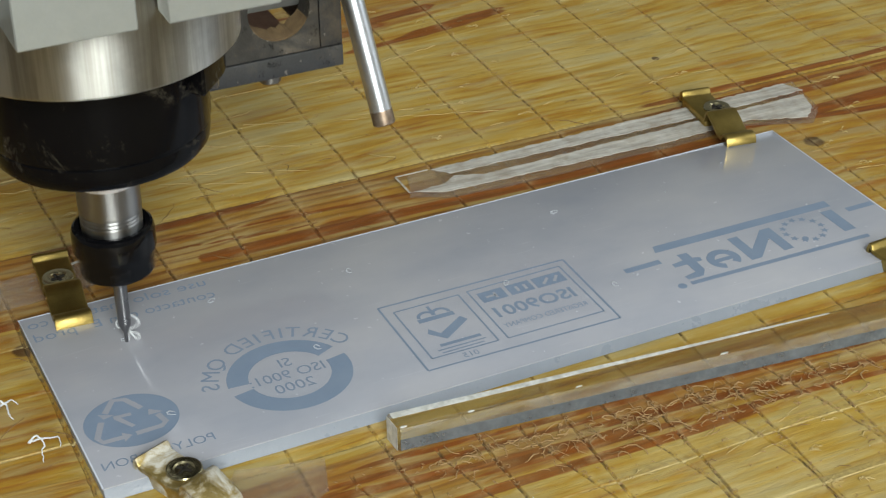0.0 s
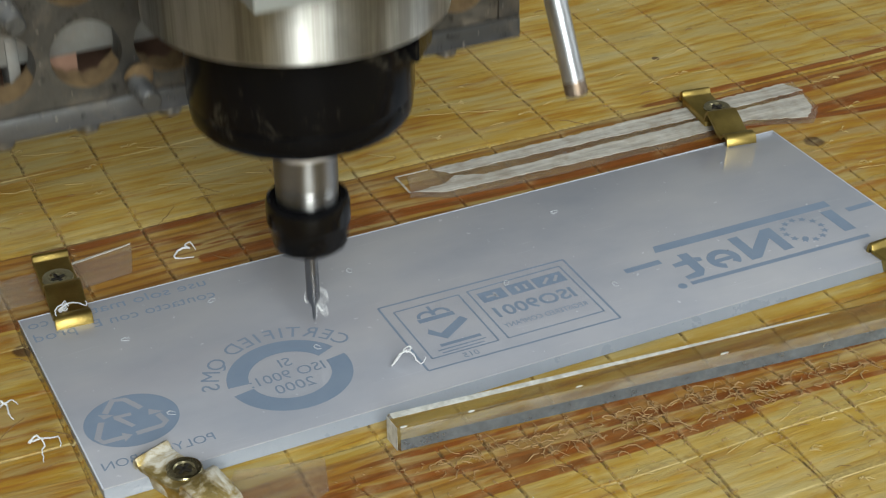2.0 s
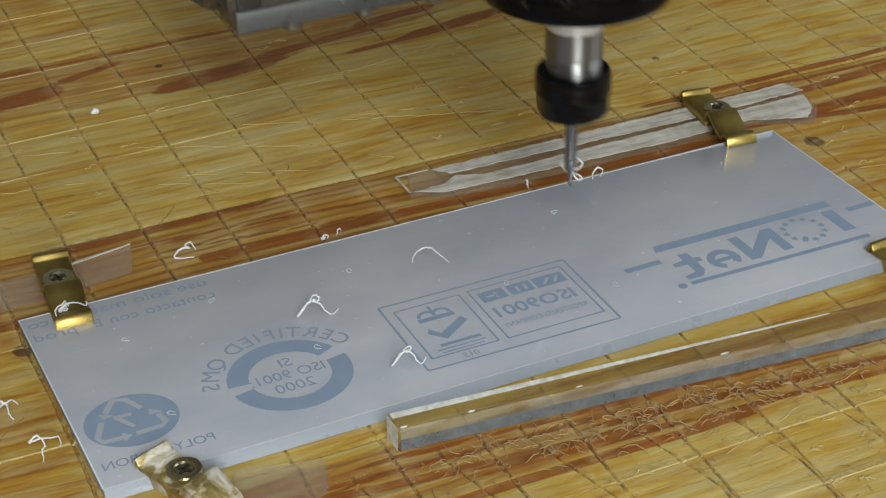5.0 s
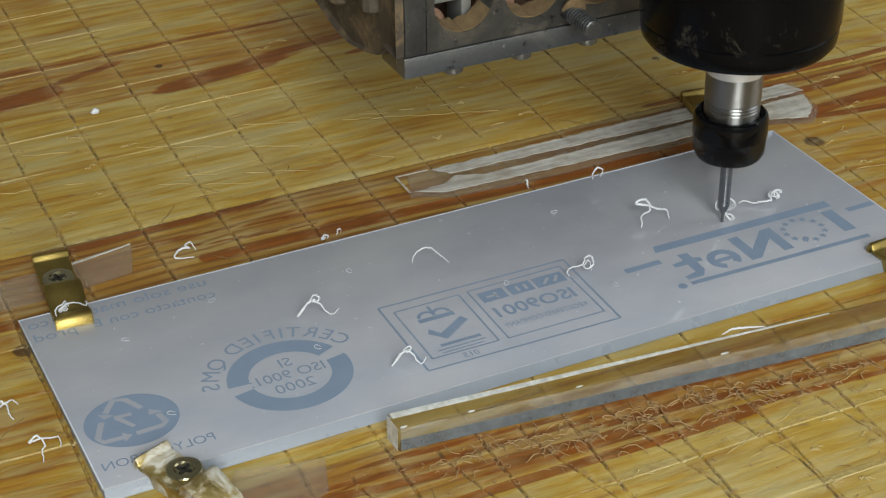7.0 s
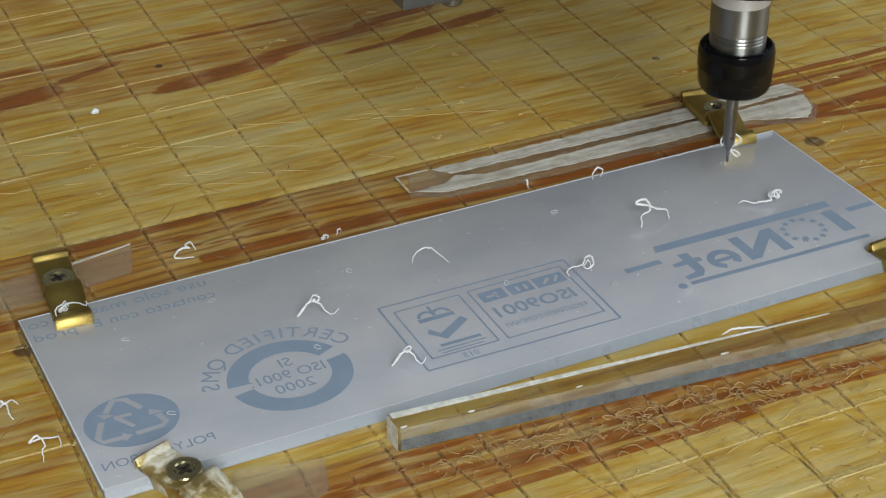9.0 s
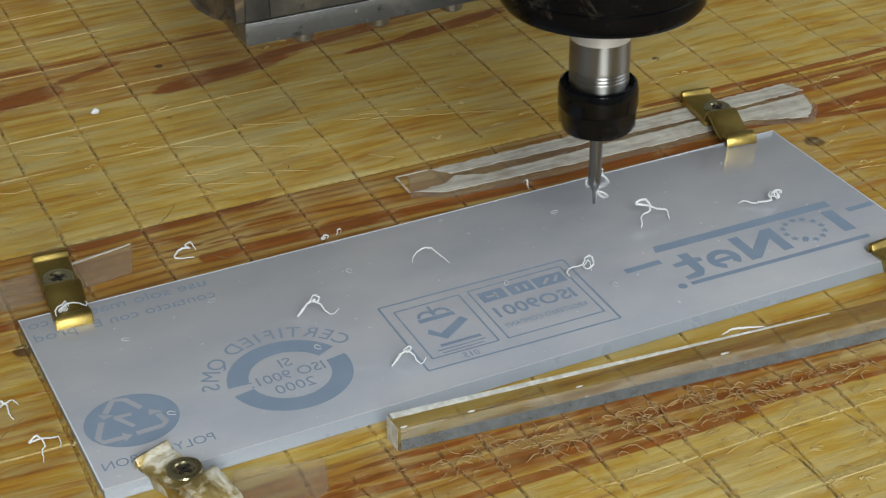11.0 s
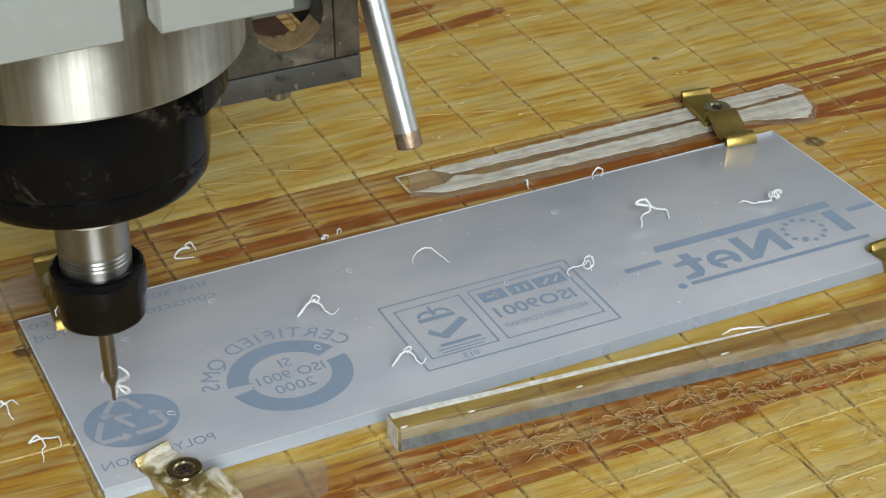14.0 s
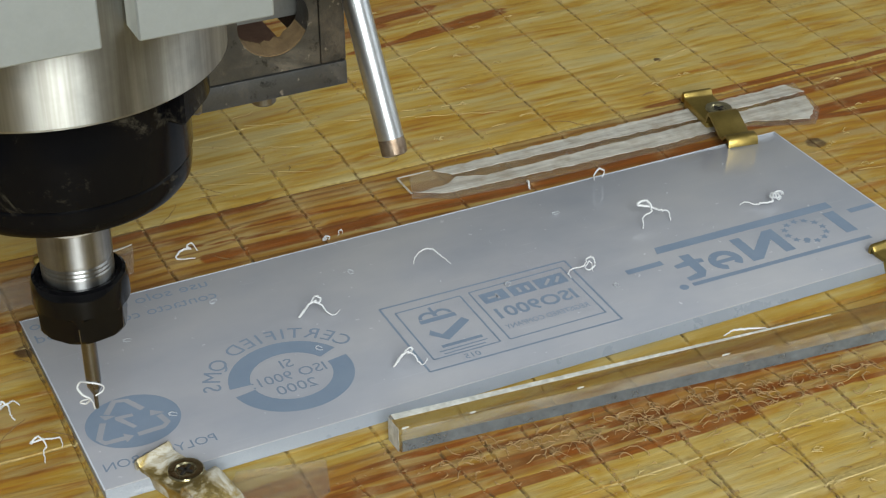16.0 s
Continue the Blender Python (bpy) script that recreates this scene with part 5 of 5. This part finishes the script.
def fuzz():
    """Fibre curls torn from the board, thick beside the clear bar."""
    rnd = random.Random(21)
    bms = []
    for k in range(240):
        t = rnd.random()
        x = 66 + 112 * (t if rnd.random() < 0.6 else 0.2 + 0.6 * t)
        y = -87.5 - 0.075 * (x - 68) - abs(rnd.gauss(0, 6.0)) - 1.2
        s = rnd.uniform(0.9, 3.2)
        a0 = rnd.uniform(0, 6.28)
        turn = rnd.choice((-1, 1)) * rnd.uniform(0.5, 1.3)
        pts, px, py, a = [], x, y, a0
        for i in range(7):
            pts.append((px + rnd.gauss(0, 0.1), py + rnd.gauss(0, 0.1), 0.2 + 0.55 * s * 0.3 * math.sin(i / 6 * math.pi) + abs(rnd.gauss(0, 0.1))))
            px, py, a = px + 0.3 * s * math.cos(a), py + 0.3 * s * math.sin(a), a + turn * rnd.uniform(-0.5, 1.3)
        bms.append(tube(pts, rnd.uniform(0.10, 0.19), 4, 0.5))
    for k in range(3600):
        x, y = rnd.uniform(-15, 290), rnd.choice((rnd.uniform(-140, -80), rnd.uniform(5, 190)))
        if rnd.random() < 0.85:
            g = min(GRID_X, key=lambda q: abs(q - x))
            x = g + 0.004 * max(0, (g - 20) / 20.6) * y + rnd.gauss(0, 0.5)
            if y < -90 and rnd.random() < 0.5:
                x += min(9.0, 10.3 * (-90 - y) / 38) - 10.3
        a = rnd.uniform(0, 6.28)
        s = rnd.uniform(0.15, 0.65)
        bms.append(tube([(x, y, 0.1), (x + s * math.cos(a), y + s * math.sin(a), 0.3), (x + 2 * s * math.cos(a + 0.6), y + 2 * s * math.sin(a + 0.6), 0.12)], 0.11, 4, 0.4))
    tagged(link("wood_fibres", join(*bms), FUZZ), "curled wood fibres scattered on the board", "fibres", kind="stuff")


fuzz()


def crumbs():
    """Tiny white crumbs of plastic on sheet and board, and brown slivers and crack lines on the board."""
    rnd = random.Random(77)
    bms = []
    for k in range(40):
        on = k < 18
        x, y, z = (rnd.uniform(4, 212), rnd.uniform(-70, -3), 3.1) if on else (rnd.uniform(-10, 260), rnd.choice((rnd.uniform(6, 120), rnd.uniform(-130, -98))), 0.1)
        r = rnd.uniform(0.08, 0.2)
        bm = bmesh.new()
        bmesh.ops.create_icosphere(bm, subdivisions=1, radius=r)
        for v in bm.verts:
            v.co = Vector((x, y, z)) + v.co * rnd.uniform(0.6, 1.3)
        bms.append(bm)
    tagged(link("plastic_crumbs", join(*bms), BURR), "tiny white plastic crumbs on sheet and board", "crumbs", kind="stuff")
    bms = []
    for k in range(60):
        x, y = rnd.uniform(-10, 280), rnd.choice((rnd.uniform(30, 170), rnd.uniform(-135, -100)))
        a, ln = rnd.gauss(0.05, 0.25), rnd.uniform(0.8, 2.8)
        d = Vector((math.cos(a), math.sin(a), 0)) * ln
        q = Vector((x, y, 0.15))
        bms.append(tube([q - d, q - d * 0.2 + Vector((0, 0.2, 0.25)), q + d * 0.5 + Vector((0, -0.1, 0.15)), q + d], rnd.uniform(0.08, 0.22), 5, 0.7))
    # cracks in the board, drawn as thin dark tubes
    for k in range(46):
        x, y = rnd.choice(((rnd.uniform(-22, 2), rnd.uniform(-85, 5)), (rnd.uniform(0, 120), rnd.uniform(4, 60)), (rnd.uniform(60, 190), rnd.uniform(-128, -98)), (rnd.uniform(170, 280), rnd.uniform(-40, 60))))
        q, a, pts = Vector((x, y, -0.02)), rnd.choice((0.0, 0.9, 2.3)) + rnd.gauss(0, 0.4), []
        for i in range(rnd.randint(5, 12)):
            pts.append(q.copy())
            a += rnd.gauss(0, 0.3)
            q += Vector((math.cos(a), math.sin(a), 0)) * rnd.uniform(0.8, 1.8)
        bms.append(tube(pts, rnd.uniform(0.09, 0.17), 4, 0.8))
    tagged(link("slivers_and_cracks", join(*bms), SLIVER), "dark torn slivers lifted from the board, and dark crack lines", "slivers", kind="stuff")


crumbs()

# ---- what moves ----
HEAD_ROWS = [(0.0, 21.1, -20.2, 1.9), (0.1, 20.9, -20.2, 7.2), (0.2, 20.6, -19.6, 17.0), (0.3, 37.2, -16.6, 16.5), (0.4, 44.8, -12.2, 7.7), (0.5, 44.9, -12.15, 2.4), (0.6, 44.8, -12.15, 1.8), (0.7, 44.8, -12.15, 1.4),
             (0.8, 44.8, -12.15, 0.7), (0.9, 44.8, -12.15, 0.2), (1.0, 44.8, -12.15, 2.9), (1.1, 44.4, -13.0, 12.0), (1.2, 52.7, -34.0, 16.4), (1.3, 60.6, -41.5, 14.2), (1.4, 60.5, -41.5, 3.2), (1.5, 60.5, -41.5, 2.1),
             (1.6, 60.4, -41.5, 1.2), (1.7, 60.4, -41.5, 0.6), (1.8, 60.4, -41.5, 0.1), (1.9, 60.3, -41.5, -0.9), (2.0, 60.4, -41.5, 10.2), (2.1, 60.8, -41.0, 15.4), (2.2, 79.5, -14.2, 15.0), (2.3, 79.8, -14.0, 10.3), (2.4, 80.1, -14.0, 2.3),
             (2.5, 80.1, -14.0, 1.8), (2.7, 80.0, -14.0, 0.9), (2.9, 80.0, -14.0, 0.0), (3.0, 80.2, -14.0, 14.9), (3.1, 92.6, -25.3, 16.5), (3.2, 112.8, -36.8, 14.5), (3.3, 112.7, -36.8, 5.8), (3.4, 112.7, -36.8, 3.0), (3.5, 112.8, -36.8, 2.0),
             (3.7, 112.8, -36.8, 1.5), (3.8, 112.8, -36.8, 0.9), (3.9, 113.2, -36.8, 7.9), (4.0, 115.4, -35.6, 16.9), (4.1, 137.3, -12.5, 13.2), (4.2, 139.6, -11.8, 10.0), (4.35, 139.7, -11.8, 2.2), (4.8, 139.7, -11.8, 0.2),
             (4.95, 139.7, -11.8, 16.0), (5.15, 136.3, -49.0, 15.6), (5.3, 136.3, -49.8, 2.2), (5.7, 136.3, -49.8, 0.2), (5.85, 136.4, -49.6, 16.0), (6.05, 176.4, -35.4, 15.0), (6.2, 176.9, -35.2, 2.4), (6.3, 176.9, -35.2, 1.6), (6.5, 176.9, -35.2, 1.2), (6.9, 176.9, -35.2, 1.1),
             (7.0, 176.9, -35.2, 1.7), (7.5, 176.9, -35.2, 6.9), (8.0, 176.9, -35.2, 12.7), (8.5, 176.9, -35.2, 16.8), (9.0, 176.9, -35.2, 20.5), (9.2, 177.0, -35.2, 22.3), (9.35, 177.0, -35.2, 22.5), (10.0, 177.0, -35.2, 22.5),
             (10.2, 170.0, -36.1, 22.3), (11.3, 121.8, -42.9, 22.0), (11.5, 113.0, -44.3, 22.0), (12.0, 89.7, -49.3, 22.0), (12.5, 67.2, -54.3, 22.0), (13.0, 44.5, -59.1, 22.0), (13.5, 23.3, -63.9, 22.0), (13.8, 12.0, -66.6, 22.0), (14.0, 6.3, -68.0, 22.0), (14.2, 3.2, -68.6, 22.0), (14.4, 2.3, -68.8, 22.0),
             (16.0, 2.2, -68.8, 22.0)]


def motions():
    walk(HEAD, [(t, pose(x * MM, y * MM, z * MM)) for t, x, y, z in HEAD_ROWS])
    # the shaft turns, and runs down at the end
    rows, angle = [], 0.0
    for k in range(481):
        t = k / 30
        rows.append((t, pose(0, 0, 0, 0, 0, angle % 360)))
        angle += 84.0 if t < 15.6 else max(0.0, 84.0 * (15.93 - t) / 0.33)
    stop = 10.0 - angle
    rows = [(t, pose(0, 0, 0, 0, 0, stop) @ m) for t, m in rows]
    walk(ROTOR, rows)
    # curls leave the drill as it cuts and settle
    for ob, x, y, z, turn, born in SWARF_THINGS:
        rest = pose(x * MM, y * MM, z * MM, 0, 0, turn)
        if not born:
            continue
        rows = []
        for t, hx, hy, hz in HEAD_ROWS:
            if t < born - 0.02:
                rows.append((t, pose(hx * MM, (hy + 12) * MM, (hz + 66) * MM, 0, 0, turn)))
        near = min(HEAD_ROWS, key=lambda r: abs(r[0] - born))
        last = pose(near[1] * MM, (near[2] + 12) * MM, (near[3] + 66) * MM, 0, 0, turn)
        if not rows:
            rows = [(0.0, last)]
        rows += [(born, last), (born + 0.1, rest), (16.0, rest)]
        rows = [r for i, r in enumerate(rows) if i == 0 or r[0] > rows[i - 1][0] + 0.001]
        walk(ob, rows)


motions()
